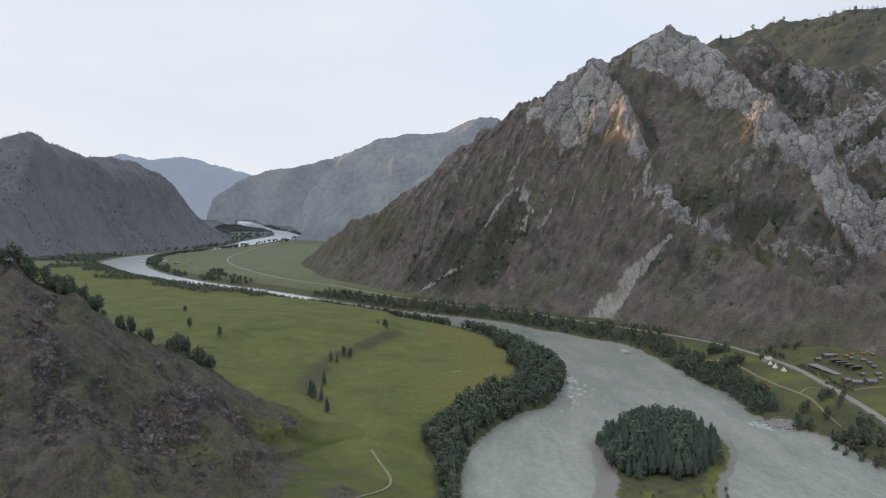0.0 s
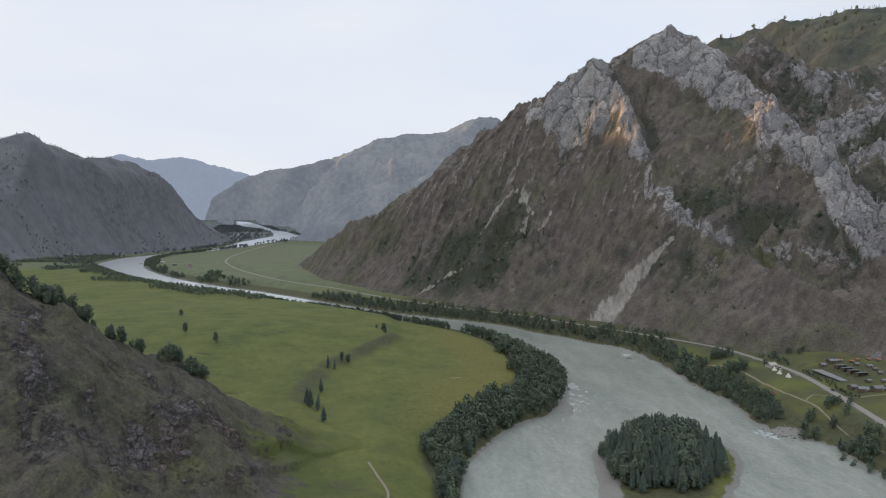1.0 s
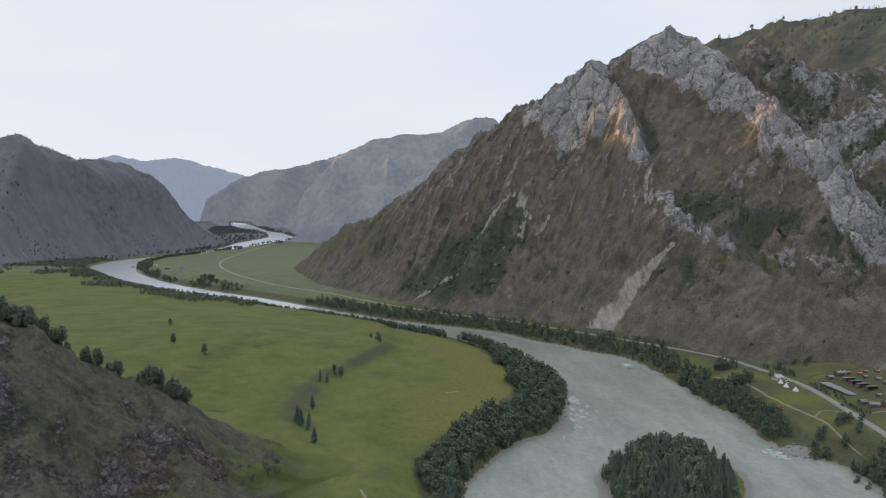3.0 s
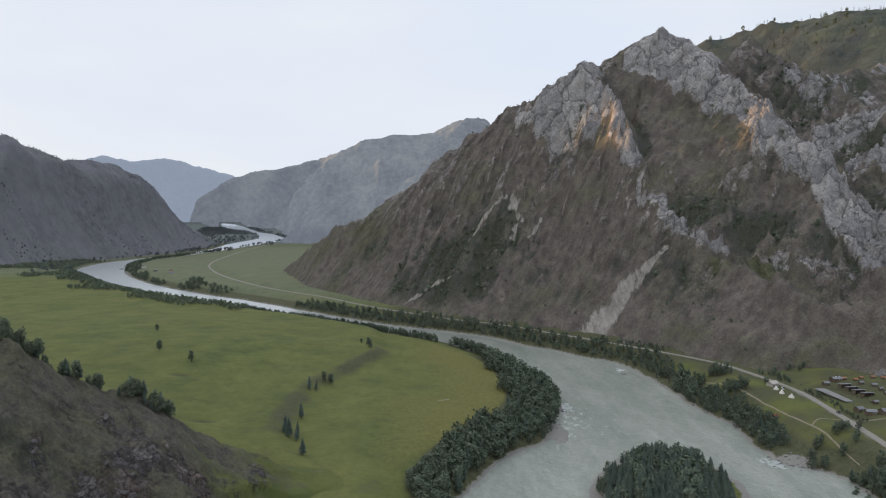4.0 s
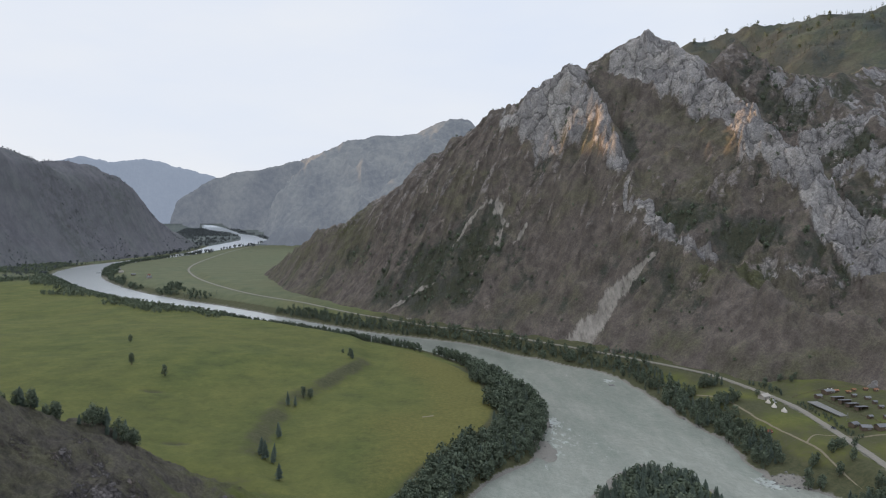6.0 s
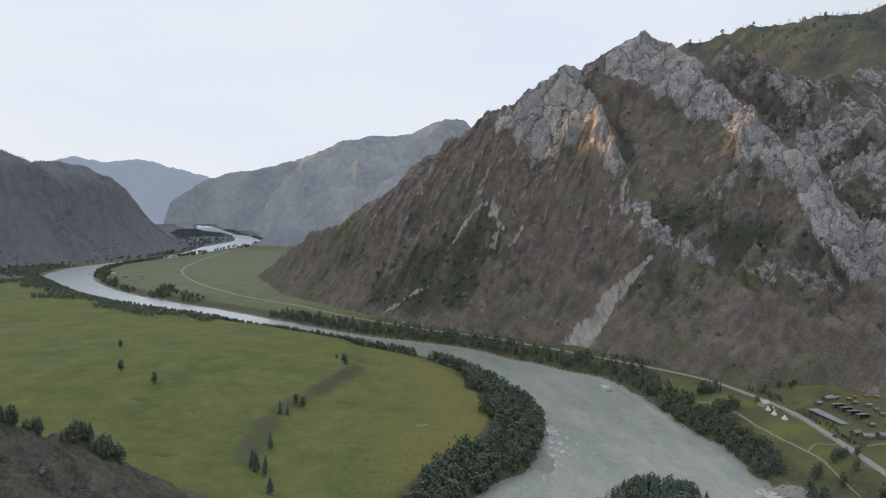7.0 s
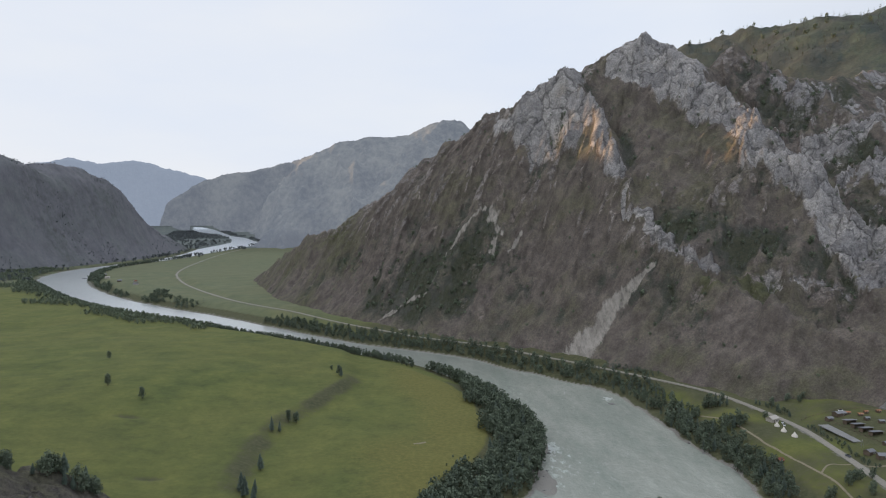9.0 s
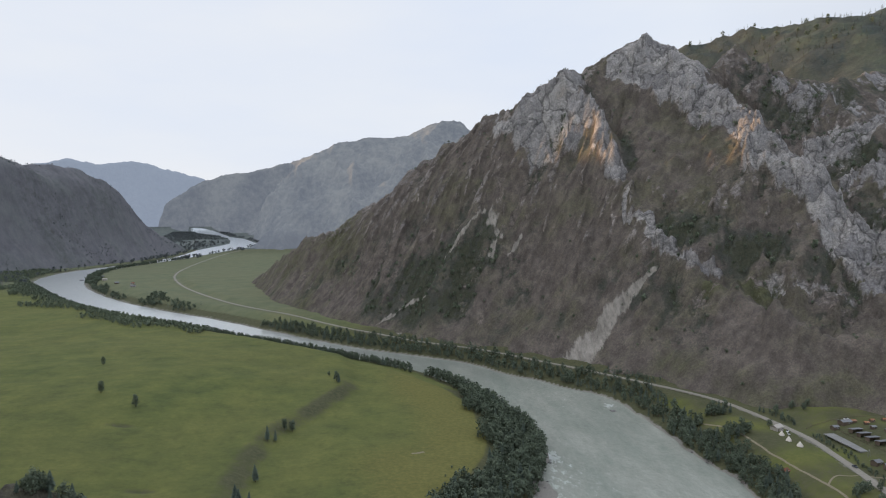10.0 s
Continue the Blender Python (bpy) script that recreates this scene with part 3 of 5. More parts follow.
def terrain(x, y):
    """Height of the valley floor, and its cover masks."""
    sd, left = river_side(x, y)
    sd = sd + 2.0 * fbm(x / 22, y / 22, 3, 5)
    wild = fbm(x / 90, y / 90, 4, 3)
    near, _ = to_line(x, y, SCARP)
    # upper terrace west of the scarp, lower terrace east of it
    west = np.interp(y, [440, 480, 523, 580, 640, 680, 727, 770, 800, 880, 1000], [-60, -96, -110, -115, -112, -100, -83, -72, -62, -70, -90]) - x
    step = smooth((west + 12) / 24) * smooth((y - 430) / 70)
    meadow = 13 + 6.5 * step + 13 * smooth((west - 15) / 190) * (1 - smooth((y - 760) / 420)) + 0.9 * wild
    east = 9 + 8 * smooth((x - 225) / 60) + 7 * smooth((x - 310) / 60) + 0.5 * wild
    east = np.where(y > 700, 8 + 9 * smooth(sd / 60) + wild, east)
    level = np.where(left, meadow, east)
    level = level + (3.5 - level) * smooth((y - 1900) / 900)
    rim = np.where(left, 5.0, 3.5) * (1 - 0.6 * smooth((y - 2000) / 900))
    z = np.where(sd > 0, rim * smooth(sd / 9) + (level - rim) * smooth((sd - 8) / np.where(left, 50, 40)), -3.5 * smooth(-sd / 12))
    rd, rv = to_line(x, y, ROAD)
    z = z + (rv[..., 0] - 0.15 - z) * (1 - smooth((rd - 7) / 16)) * (sd > 2)
    isl = island_side(x, y) + 2.5 * fbm(x / 15, y / 15, 3, 8)
    z = np.maximum(z, np.where(isl < 8, 2.6 * smooth(-isl / 14) - 0.7 * smooth(isl / 8) - 0.1, -9))
    on_isl = isl < 8
    gravel = np.where(on_isl, np.maximum(smooth((isl + 8) / 3), smooth((isl + 18) / 5) * smooth((118 + 0.27 * (y - 424) - x) / 12)), (1 - smooth((sd - 1) / 2.5)))
    scrub = np.where(on_isl, smooth((-isl - 10) / 6), smooth((sd - 0.5) / 3) * (1 - smooth((sd - np.where(left, np.interp(y, [330, 400, 446, 550, 700, 760], [8, 14, 28, 40, 44, 34]), 22)) / 10)))
    scrub = np.where(left & (y > 820), smooth((sd - 4) / 6) * (1 - smooth((sd - 14) / 8)), scrub)
    # shade on the scarp's slope, put in as darker scrub colour
    scarp_shade = np.exp(-((west - 3) / 12) ** 2) * (1 - smooth((near - 12) / 40)) * smooth((y - 470) / 60)
    scrub = np.maximum(scrub, scarp_shade * (0.74 + 0.22 * fbm(x / 18, y / 18, 4, 123)))
    yellow = np.where(left, smooth((x + 75) / 90) * smooth((sd - 35) / 10) * (1 - smooth((sd - 70) / 60)) * 0.9, 0.35 + 0.4 * wild)
    scrub = np.where(left | on_isl, scrub, np.maximum(scrub, (0.53 + 0.35 * fbm(x / 35, y / 35, 4, 13) + 0.2 * smooth((x - 305) / 8) * smooth((y - 640) / 15)) * (1 - smooth((y - 800) / 400))))
    scrub = np.where(on_isl, scrub * (0.85 + 0.5 * fbm(x / 9, y / 9, 3, 14)), scrub)
    verge = (1 - smooth((rd - 14) / 26)) * smooth((y - 630) / 60) * (1 - smooth((y - 1150) / 120)) * (~left)
    scrub = np.maximum(scrub, verge * (0.8 + 0.2 * wild))
    gravel = np.maximum(gravel, 0.6 * (1 - smooth((rd - 3) / 3)) * (~left))
    scrub = np.maximum(scrub, 0.5 * smooth((y - 3000) / 900))
    spit = np.exp(-(((x - 90) / 8) ** 2 + ((y - 565) / 26) ** 2))
    z = np.maximum(z, np.where(spit > 0.2, 1.3 * smooth((spit - 0.25) / 0.5) - 0.3, -9))
    gravel = np.maximum(gravel, smooth((spit - 0.3) / 0.2) * (z < 2.2))
    bar = np.exp(-(((x - 232) / 17) ** 2 + ((y - 497) / 13) ** 2))
    gravel = np.maximum(gravel, 0.9 * smooth((bar - 0.3) / 0.4))
    hollow = np.maximum(np.exp(-(((x + 228) / 13) ** 2 + ((y - 648) / 5) ** 2)), np.exp(-(((x + 168) / 12) ** 2 + ((y - 530) / 5) ** 2)))
    z = z - 1.5 * hollow
    scrub = np.maximum(scrub, 0.8 * hollow)
    yellow = np.maximum(yellow, np.exp(-((x + 5) ** 2 + (y - 590) ** 2) / 45**2) * 0.8)
    yellow = np.where(on_isl, 0.45, yellow)
    toe = range_of(x, y, [HILL, HILL_SPUR, HILL_TOE], 6, 6, 40, 101) - z
    dry = smooth((toe + 32) / 34) * left
    yellow = np.maximum(yellow * (1 - dry), 0.4 * dry)
    scrub = np.maximum(scrub, dry * np.clip(0.5 + 0.6 * fbm(x / 14, y / 14, 4, 121), 0, 0.85))
    # the last mask greys the grass with distance, partly as painted haze
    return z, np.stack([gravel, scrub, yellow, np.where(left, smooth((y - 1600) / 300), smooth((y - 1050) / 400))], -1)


def height_at(x, y):
    z, _ = terrain(np.array([x], float), np.array([y], float))
    return float(z[0])


# ---- valley floor and river ----
gx = graded([(-9500, 400), (-5000, 100), (-2600, 45), (-1500, 14), (-850, 18), (-480, 5), (-150, 3.7), (330, 3.7), (600, 8), (2500, 90), (9500, 500)])
gy = graded([(-2500, 300), (150, 12), (320, 3.8), (900, 4.0), (1250, 7), (2500, 22), (5200, 40), (9000, 110), (17500, 330)])
GX, GY = np.meshgrid(gx, gy)
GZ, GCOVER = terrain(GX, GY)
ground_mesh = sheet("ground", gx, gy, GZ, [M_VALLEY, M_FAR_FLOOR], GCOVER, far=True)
# the floor's far end takes the material with the haze glow
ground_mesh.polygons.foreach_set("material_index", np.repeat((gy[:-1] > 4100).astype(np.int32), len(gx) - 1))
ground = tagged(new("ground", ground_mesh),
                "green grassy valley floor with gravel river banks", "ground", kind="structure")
side, _ = river_side(GX, GY)
rapid = np.exp(-((GX - 100) ** 2 + ((GY - 600) / 1.6) ** 2) / 30**2) * 0.2 + 0.12 * smooth((GY - 500) / 250) * (1 - smooth((GY - 1100) / 200)) + 0.12
for fx_, fy_, fr_, amount in ((109, 637, 7, 0.26), (95, 563, 8, 0.2), (86, 533, 9, 0.2), (219, 501, 7, 0.26), (226, 492, 6, 0.22), (194, 780, 5, 0.3), (176, 905, 12, 0.22), (140, 560, 25, 0.12)):
    rapid = rapid + amount * np.exp(-((GX - fx_) ** 2 + ((GY - fy_) / 1.7) ** 2) / fr_**2)
rapid = rapid + 0.25 * np.exp(-((GX - 235) ** 2 + (GY - 500) ** 2) / 14**2)
# masks: foam, far coat gloss, painted sky gleam that grows with distance
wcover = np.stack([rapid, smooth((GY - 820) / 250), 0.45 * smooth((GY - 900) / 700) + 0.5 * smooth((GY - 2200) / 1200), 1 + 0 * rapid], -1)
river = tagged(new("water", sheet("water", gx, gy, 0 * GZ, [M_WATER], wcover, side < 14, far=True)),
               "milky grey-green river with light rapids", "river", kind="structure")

# ---- mountains ----
CREST = [(-440, 2000, 5, 0.7), (-388, 1860, 82, 0.75), (-281, 1717, 126, 0.75), (-177, 1570, 166, 0.9), (-74, 1498, 229, 0.9), (-1, 1430, 281, 1.0), (60, 1380, 320, 1.0), (116, 1325, 350, 1.2), (144, 1292, 364, 1.2), (171, 1263, 376, 1.2), (197, 1239, 389, 1.9), (223, 1220, 418, 1.9), (242, 1208, 436, 1.9), (274, 1209, 424, 1.9), (304, 1233, 446, 1.3), (335, 1241, 461, 1.3), (373, 1235, 479, 1.3)]
SHOULDER = [(373, 1235, 478, 1.1), (396, 1217, 467, 1.1), (413, 1180, 446, 1.1), (428, 1153, 418, 1.05), (472, 1211, 430, 1.0), (524, 1244, 476, 1.0), (561, 1261, 455, 0.9), (612, 1282, 436, 0.85), (714, 1319, 432, 0.8), (833, 1366, 450, 0.8), (1000, 1450, 500, 0.8)]
BAND = [(428, 1153, 418, 1.1), (448, 1080, 365, 1.05), (456, 1004, 308, 1.0), (485, 910, 235, 0.95), (520, 840, 180, 0.85), (570, 760, 120, 0.8)]
LIT_SPUR = [(250, 1205, 405, 1.6), (271, 1124, 360, 1.9), (276, 1088, 318, 1.6), (283, 1050, 262, 1.1), (284, 979, 194, 0.95), (296, 940, 166, 0.9),
            (330, 870, 130, 0.85), (345, 803, 110, 0.75), (385, 699, 92, 0.72), (415, 600, 60, 0.7)]
WEST_SPUR = [(144, 1292, 362, 1.1), (122, 1215, 225, 1.05), (100, 1165, 165, 1.0), (50, 1110, 80, 0.9)]
RIGHT_BODY = [(561, 1255, 450, 0.9), (610, 1050, 335, 0.8), (660, 880, 260, 0.75), (720, 650, 180, 0.7), (700, 450, 110, 0.7)]
RIDGES = [CREST, SHOULDER, BAND, LIT_SPUR, WEST_SPUR, RIGHT_BODY]
FOOT = [(-470, 2100), (-440, 1960), (-300, 1545), (-215, 1395), (-146, 1288), (-88, 1202), (-46, 1158), (8, 1094), (52, 1062), (92, 1030), (129, 990), (162, 946), (194, 912),
        (222, 870), (261, 815), (290, 757), (320, 703), (348, 672), (378, 652), (405, 605), (420, 530), (430, 380), (440, 0)]
UPPER_ROCK = [(290, 1236), (337, 1174), (364, 1123), (386, 1085), (401, 1064), (421, 1029), (414, 974), (434, 949), (454, 896), (459, 839), (466, 793), (515, 770),
              (536, 840), (532, 882), (500, 925), (482, 940), (470, 1020), (448, 1062), (440, 1110), (442, 1168), (402, 1228), (373, 1256), (335, 1256)]
CRAG_ROCK = [(120, 1290), (167, 1250), (205, 1232), (240, 1222), (272, 1212), (262, 1165), (266, 1135), (256, 1118), (237, 1128), (203, 1138), (180, 1172), (164, 1200), (142, 1232)]
LIT_ROCK = [(270, 1140), (271, 1120), (276, 1088), (281, 1058)]
SPUR_ROCK = [(278, 1018, 6, 0), (295, 974, 9, 0), (304, 933, 11, 0), (328, 896, 10, 0), (350, 880, 7, 0)]
SCREE = [(294, 924, 1.5, 0), (270, 928, 5, 0), (246, 932, 10, 0), (214, 922, 18, 0), (180, 910, 27, 0)]


BROW = [(318, 852, 5), (352, 846, 9), (392, 836, 10), (424, 810, 12), (452, 772, 14), (486, 735, 12)]
OPEN_FACE = [(292, 1200), (327, 1175), (360, 1114), (388, 1070), (411, 1023), (407, 967), (371, 972), (324, 1005), (313, 1069), (311, 1138)]


def poly_mask(x, y, loop, soft):
    """1 inside a loop, 0 outside, soft across its edge."""
    d, _ = to_line(x, y, loop + loop[:1])
    return smooth(0.5 + np.where(inside(x, y, loop), d, -d) / (2 * soft))


def rock_mask(x, y):
    wx, wy = x + 9 * fbm(x / 25, y / 25, 3, 45), y + 9 * fbm(x / 25, y / 25, 3, 47)
    low, lv = to_line(wx, wy, SPUR_ROCK)
    lit, _ = to_line(wx, wy, LIT_ROCK)
    n1 = fbm(x / 60, y / 60, 4, 51)
    slab = poly_mask(wx, wy, [(374, 872), (403, 872), (440, 830), (466, 805), (452, 790), (424, 812), (392, 846)], 14)
    right = smooth((x - 500) / 30) * smooth((y - 780) / 60) * np.clip(0.3 + 0.75 * fbm(x / 30, y / 30, 4, 53) + 0.35 * np.exp(-((x - 580) ** 2 + (y - 1010) ** 2) / 45**2), 0, 1)
    some = np.clip(0.02 + 0.6 * fbm(x / 20, y / 20, 4, 55), 0, 0.45) * smooth((y - 900) / 60) * smooth((fbm(x / 80, y / 80, 2, 59) + 0.2) / 0.5)
    return np.maximum.reduce([poly_mask(wx, wy, UPPER_ROCK, 20), 0.9 * poly_mask(wx, wy, CRAG_ROCK, 20), np.clip(1.3 - low / np.maximum(lv[..., 0], 3), 0, 1),
                              np.clip(1.4 - lit / 14, 0, 1), 0.6 * slab, right, some])


def facets(x, y, size, seed):
    """Blocks of stone, each tilted its own way: about -0.7 to 0.7."""
    x, y = x / size + 0.25 * fbm(2 * x / size, 2 * y / size, 2, seed), y / size + 0.25 * fbm(2 * x / size, 2 * y / size, 2, seed + 3)
    i, j = np.floor(x).astype(int), np.floor(y).astype(int)
    best, out = np.full(np.shape(x), 9.0), np.zeros(np.shape(x))
    for di in (-1, 0, 1):
        for dj in (-1, 0, 1):
            a, b = (i + di + seed * 17) & 255, (j + dj + seed * 29) & 255
            px, py = i + di + TABLE[a, b], j + dj + TABLE[b, a]
            d = np.hypot(x - px, y - py)
            tilt = (TABLE[(a + 91) & 255, b] - 0.5) * 1.6 * (x - px) + (TABLE[a, (b + 57) & 255] - 0.5) * 1.6 * (y - py) + 0.7 * (TABLE[(a + 33) & 255, (b + 71) & 255] - 0.5)
            near = d < best
            best, out = np.where(near, d, best), np.where(near, tilt, out)
    return out


def main_height(x, y):
    c, s = 0.653 * x - 0.757 * y, -0.757 * x - 0.653 * y
    h = range_of(x, y, RIDGES, 9.0, 8.0, 70.0)
    d, _ = to_line(x, y, FOOT)
    d = np.where(inside(x, y, FOOT + [(2500, 0), (2500, 2600), (-470, 2600)]), d, -d) + 5 * fbm(x / 35, y / 35, 3, 29)
    cap = 13 + np.where(d > 0, 1.12 * d + 0.003 * d * d, 1.5 * d)
    h = -6 * np.log(np.exp(np.clip(-h / 6, -150, 60)) + np.exp(np.clip(-cap / 6, -150, 60)))
    up = smooth((h - 14) / 90)
    gully = ridged(c / 70 + 0.3 * fbm(x / 60, y / 60, 3, 31), s / 260, 4, 33)
    ribs = ridged(c / 24 + 0.4 * fbm(x / 30, y / 30, 3, 35), s / 110, 4, 37)
    rough = ridged(x / 42, y / 42, 5, 41)
    top = np.minimum(to_line(x, y, CREST)[0], to_line(x, y, SHOULDER)[0])
    h = h + up * (0.5 + 0.5 * smooth(top / 60)) * (17 * (gully - 0.72) + 10 * (ribs - 0.72) + 8 * (rough - 0.78))
    rock = smooth((rock_mask(x, y) - 0.3) / 0.4) * up
    rock = rock * (0.3 + 0.7 * smooth(top / 45))
    bare = poly_mask(x, y, OPEN_FACE, 15)
    crag = ridged(x / 44 + 0.3 * fbm(x / 20, y / 20, 2, 43), y / 44, 6, 44, 0.64)
    step = 9.0
    ledge = h / step - np.floor(h / step)
    h = h + rock * (11 * (crag - 0.9) + 0.4 * step * (smooth(ledge * 1.6 - 0.3) - ledge))
    along, across = 0.8 * x + 0.6 * y, 0.6 * x - 0.8 * y
    h = h + rock * (15 * facets(along / 1.7, across, 30, 3) + 7 * facets(along / 1.5, across, 12, 5)) + up * (1 - rock) * (1 - 0.7 * bare) * (8 * facets(c, s / 2.4, 34, 7) + 4 * facets(c, s / 2, 13, 9))
    brow, bv = to_line(x, y, BROW)
    h = h + up * bv[..., 0] * smooth(1 - brow / 26) * (0.35 + 0.9 * facets(c, s / 1.5, 16, 13))
    # weathered lines of dip across the limestone
    h = h + rock * 2.2 * np.abs(vnoise((x * 0.8 + h * 0.6) / 7, (y - 0.5 * h) / 16, 49) * 2 - 1)
    return h


def softened(h, n):
    """The grid h, averaged over about n cells each way."""
    for axis in (0, 1):
        for _ in range(2):
            c = np.cumsum(np.concatenate([np.repeat(np.take(h, [0], axis), n + 1, axis), h, np.repeat(np.take(h, [-1], axis), n, axis)], axis), axis)
            size = h.shape[axis]
            h = (np.take(c, np.arange(2 * n + 1, 2 * n + 1 + size), axis) - np.take(c, np.arange(size), axis)) / (2 * n + 1)
    return h


def mountain_cover(x, y, h):
    gyy, gxx = np.gradient(h, y[:, 0], x[0])
    steep = np.hypot(gxx, gyy)
    n1 = fbm(x / 55, y / 55, 5, 51)
    rock = rock_mask(x, y)
    rock = rock * (0.65 + 0.35 * smooth((steep - 0.5) / 0.6))
    turf, _ = to_line(x, y, [(292, 1232), (320, 1240), (345, 1244), (372, 1240)])
    rock = rock * (1 - 0.75 * np.exp(-(turf / 15) ** 2))
    sc, sv = to_line(x + 2 * n1, y, SCREE)
    scree = np.clip(1.15 - 0.75 * sc / np.maximum(sv[..., 0], 1), 0, 1)
    g1, gv = to_line(x, y, [(109, 1170, 3, 0), (77, 1166, 4.5, 0), (61, 1171, 3.5, 0), (49, 1181, 1.5, 0), (32, 1145, 2, 0), (-1, 1162, 3, 0), (-60, 1186, 4, 0)])
    g2, _ = to_line(x, y, [(117, 1163), (126, 1139), (115, 1125)])
    g3, _ = to_line(x, y, [(155, 1109), (137, 1104)])
    quarry, _ = to_line(x, y, [(-60, 1163), (-20, 1122)])
    scree = np.maximum.reduce([scree, np.clip(1.0 - g1 / np.maximum(gv[..., 0], 1) + 0.5 * fbm(x / 12, y / 12, 3, 58) - 0.1, 0, 0.7), np.clip(0.9 - g2 / 12 + 0.4 * fbm(x / 9, y / 9, 3, 60), 0, 1), np.clip(0.85 - g3 / 6, 0, 1),
                               0.85 * np.exp(-(quarry / 7) ** 2), 0.3 * smooth((30 - h) / 12) * smooth((x - 60) / 80) * (1 - smooth((x - 250) / 20))])
    shelf, _ = to_line(x, y, [(330, 864), (352, 852), (392, 846)])
    green = np.maximum(np.exp(-(shelf / 11) ** 2), smooth((70 - h) / 45) * np.clip(0.45 + 0.5 * n1, 0, 1) * smooth((x - 200) / 80))
    green = np.maximum(green, np.maximum(np.exp(-((x + 190) / 90) ** 2) * smooth((h - 90) / 60), 0.5 * smooth((-20 - x) / 140)) * np.clip(0.75 + 0.5 * n1, 0, 1))
    grove_ = poly_mask(x, y, [(-103, 1240), (-65, 1283), (36, 1209), (100, 1175), (128, 1164), (131, 1102), (63, 1090), (-20, 1130)], 22)
    w2, _ = to_line(x, y, [(317, 950), (368, 895), (396, 890), (440, 850)])
    w3, _ = to_line(x, y, [(560, 1230), (620, 1120), (700, 1000)])
    bush = np.maximum.reduce([grove_ * np.clip(0.98 + 0.4 * n1, 0, 1), 0.95 * np.exp(-(w2 / 24) ** 2) + 0.25 * n1, 0.8 * np.exp(-(w3 / 60) ** 2), smooth((x - 500) / 40) * (0.6 + 0.5 * fbm(x / 45, y / 45, 3, 54)), 0.3 + 0.3 * n1])
    bush = np.maximum(bush, 0.75 * poly_mask(x, y, [(280, 1120), (330, 1150), (380, 1060), (420, 1030), (410, 960), (350, 960), (300, 1010)], 20) * np.clip(0.55 + 0.6 * n1, 0, 1))
    brow, _ = to_line(x, y - 12, BROW)
    rock = np.maximum(rock, np.clip(0.46 * np.exp(-(brow / 16) ** 2) + 0.2 * n1 * np.exp(-(brow / 30) ** 2), 0, 0.47))
    # smooth turf on the open face under the summit
    bare = poly_mask(x, y, OPEN_FACE, 12)
    bush = bush * (1 - 0.75 * bare)
    # stone cover follows the ribs and bush cover the gullies, by height curvature
    bulge = h - softened(h, 9)
    small = h - softened(h, 3)
    rock = np.maximum(rock, np.clip(0.12 + 0.035 * bulge + 0.1 * small + 0.35 * n1, 0, 0.5) * smooth((h - 70) / 90) * (1 - 0.8 * bare) * (1 - 0.85 * smooth((bush - 0.5) / 0.25)))
    bush = bush * (1 - 0.35 * smooth((bulge - 1) / 5)) + 0.2 * smooth((-bulge - 0.5) / 5)
    return np.stack([np.clip(rock, 0, 1), scree, np.clip(green, 0, 1), np.clip(bush, 0, 1)], -1)


mx = graded([(-480, 5), (-150, 2.4), (560, 2.0), (800, 8), (1150, 14)])
my = graded([(380, 6), (600, 2.4), (1300, 2.1), (1400, 5), (1950, 12)])
MX, MY = np.meshgrid(mx, my)
MH = main_height(MX, MY)
MZ = np.where(MH < -12, -12, MH)
mountain = tagged(new("mountain", sheet("mountain", mx, my, MZ, [M_PEAK], mountain_cover(MX, MY, MH), MH > -8)),
                  "steep brown mountain with grey limestone crags and scree", "mountain")

BEHIND = [(500, 2200, 575, 0.7), (780, 2111, 683, 0.7), (823, 2073, 690, 0.7), (867, 2022, 699, 0.7), (924, 1941, 692, 0.7), (987, 1831, 682, 0.7), (1031, 1714, 670, 0.7), (1300, 1500, 700, 0.7)]
bx, by = graded([(200, 14), (1700, 16)]), graded([(1300, 14), (2700, 18)])
BX, BY = np.meshgrid(bx, by)
BH = range_of(BX, BY, [BEHIND], 12, 20, 150, 61) + 24 * (ridged(BX / 130, BY / 130, 5, 63) - 0.8)
bcover = np.stack([0.1 + 0 * BH, 0 * BH, 0.1 + 0.2 * fbm(BX / 120, BY / 120, 4, 66), 0.45 + 0.2 * fbm(BX / 90, BY / 90, 4, 67)], -1)
tagged(new("mountain", sheet("mountain", bx, by, BH, [M_BEHIND], bcover, BH > -30)), "green wooded mountain ridge behind the crags", "mountain")

WEST = [(-1950, 2360, 480, 0.6), (-1600, 2391, 410, 0.66), (-1513, 2474, 448, 0.68), (-1495, 2658, 420, 0.68), (-1481, 2837, 392, 0.7), (-1450, 2964, 398, 0.74), (-1433, 3138, 395, 0.8), (-1341, 3287, 325, 0.85), (-1276, 3473, 205, 0.9), (-1252, 3693, 130, 0.9), (-1290, 4002, 60, 0.9)]
WEST_BACK = [(-1700, 2400, 430, 0.55), (-2000, 3300, 430, 0.6), (-2600, 4300, 380, 0.6)]
hx, hy = graded([(-3400, 40), (-2300, 9), (-1500, 9), (-820, 9), (-700, 12)]), graded([(1000, 20), (1500, 9), (2800, 10), (4900, 40)])
HX, HY = np.meshgrid(hx, hy)
HH = range_of(HX, HY, [WEST, WEST_BACK], 12, 14, 160, 71) + (40 * (ridged((HX + 0.5 * HY) / 300, (HY - 0.5 * HX) / 420, 4, 76) - 0.8) * smooth((to_line(HX, HY, WEST)[0] - 20) / 150) + 20 * (ridged(HX / 130, HY / 130, 5, 73) - 0.8))
wsd, wleft = river_side(HX, HY)
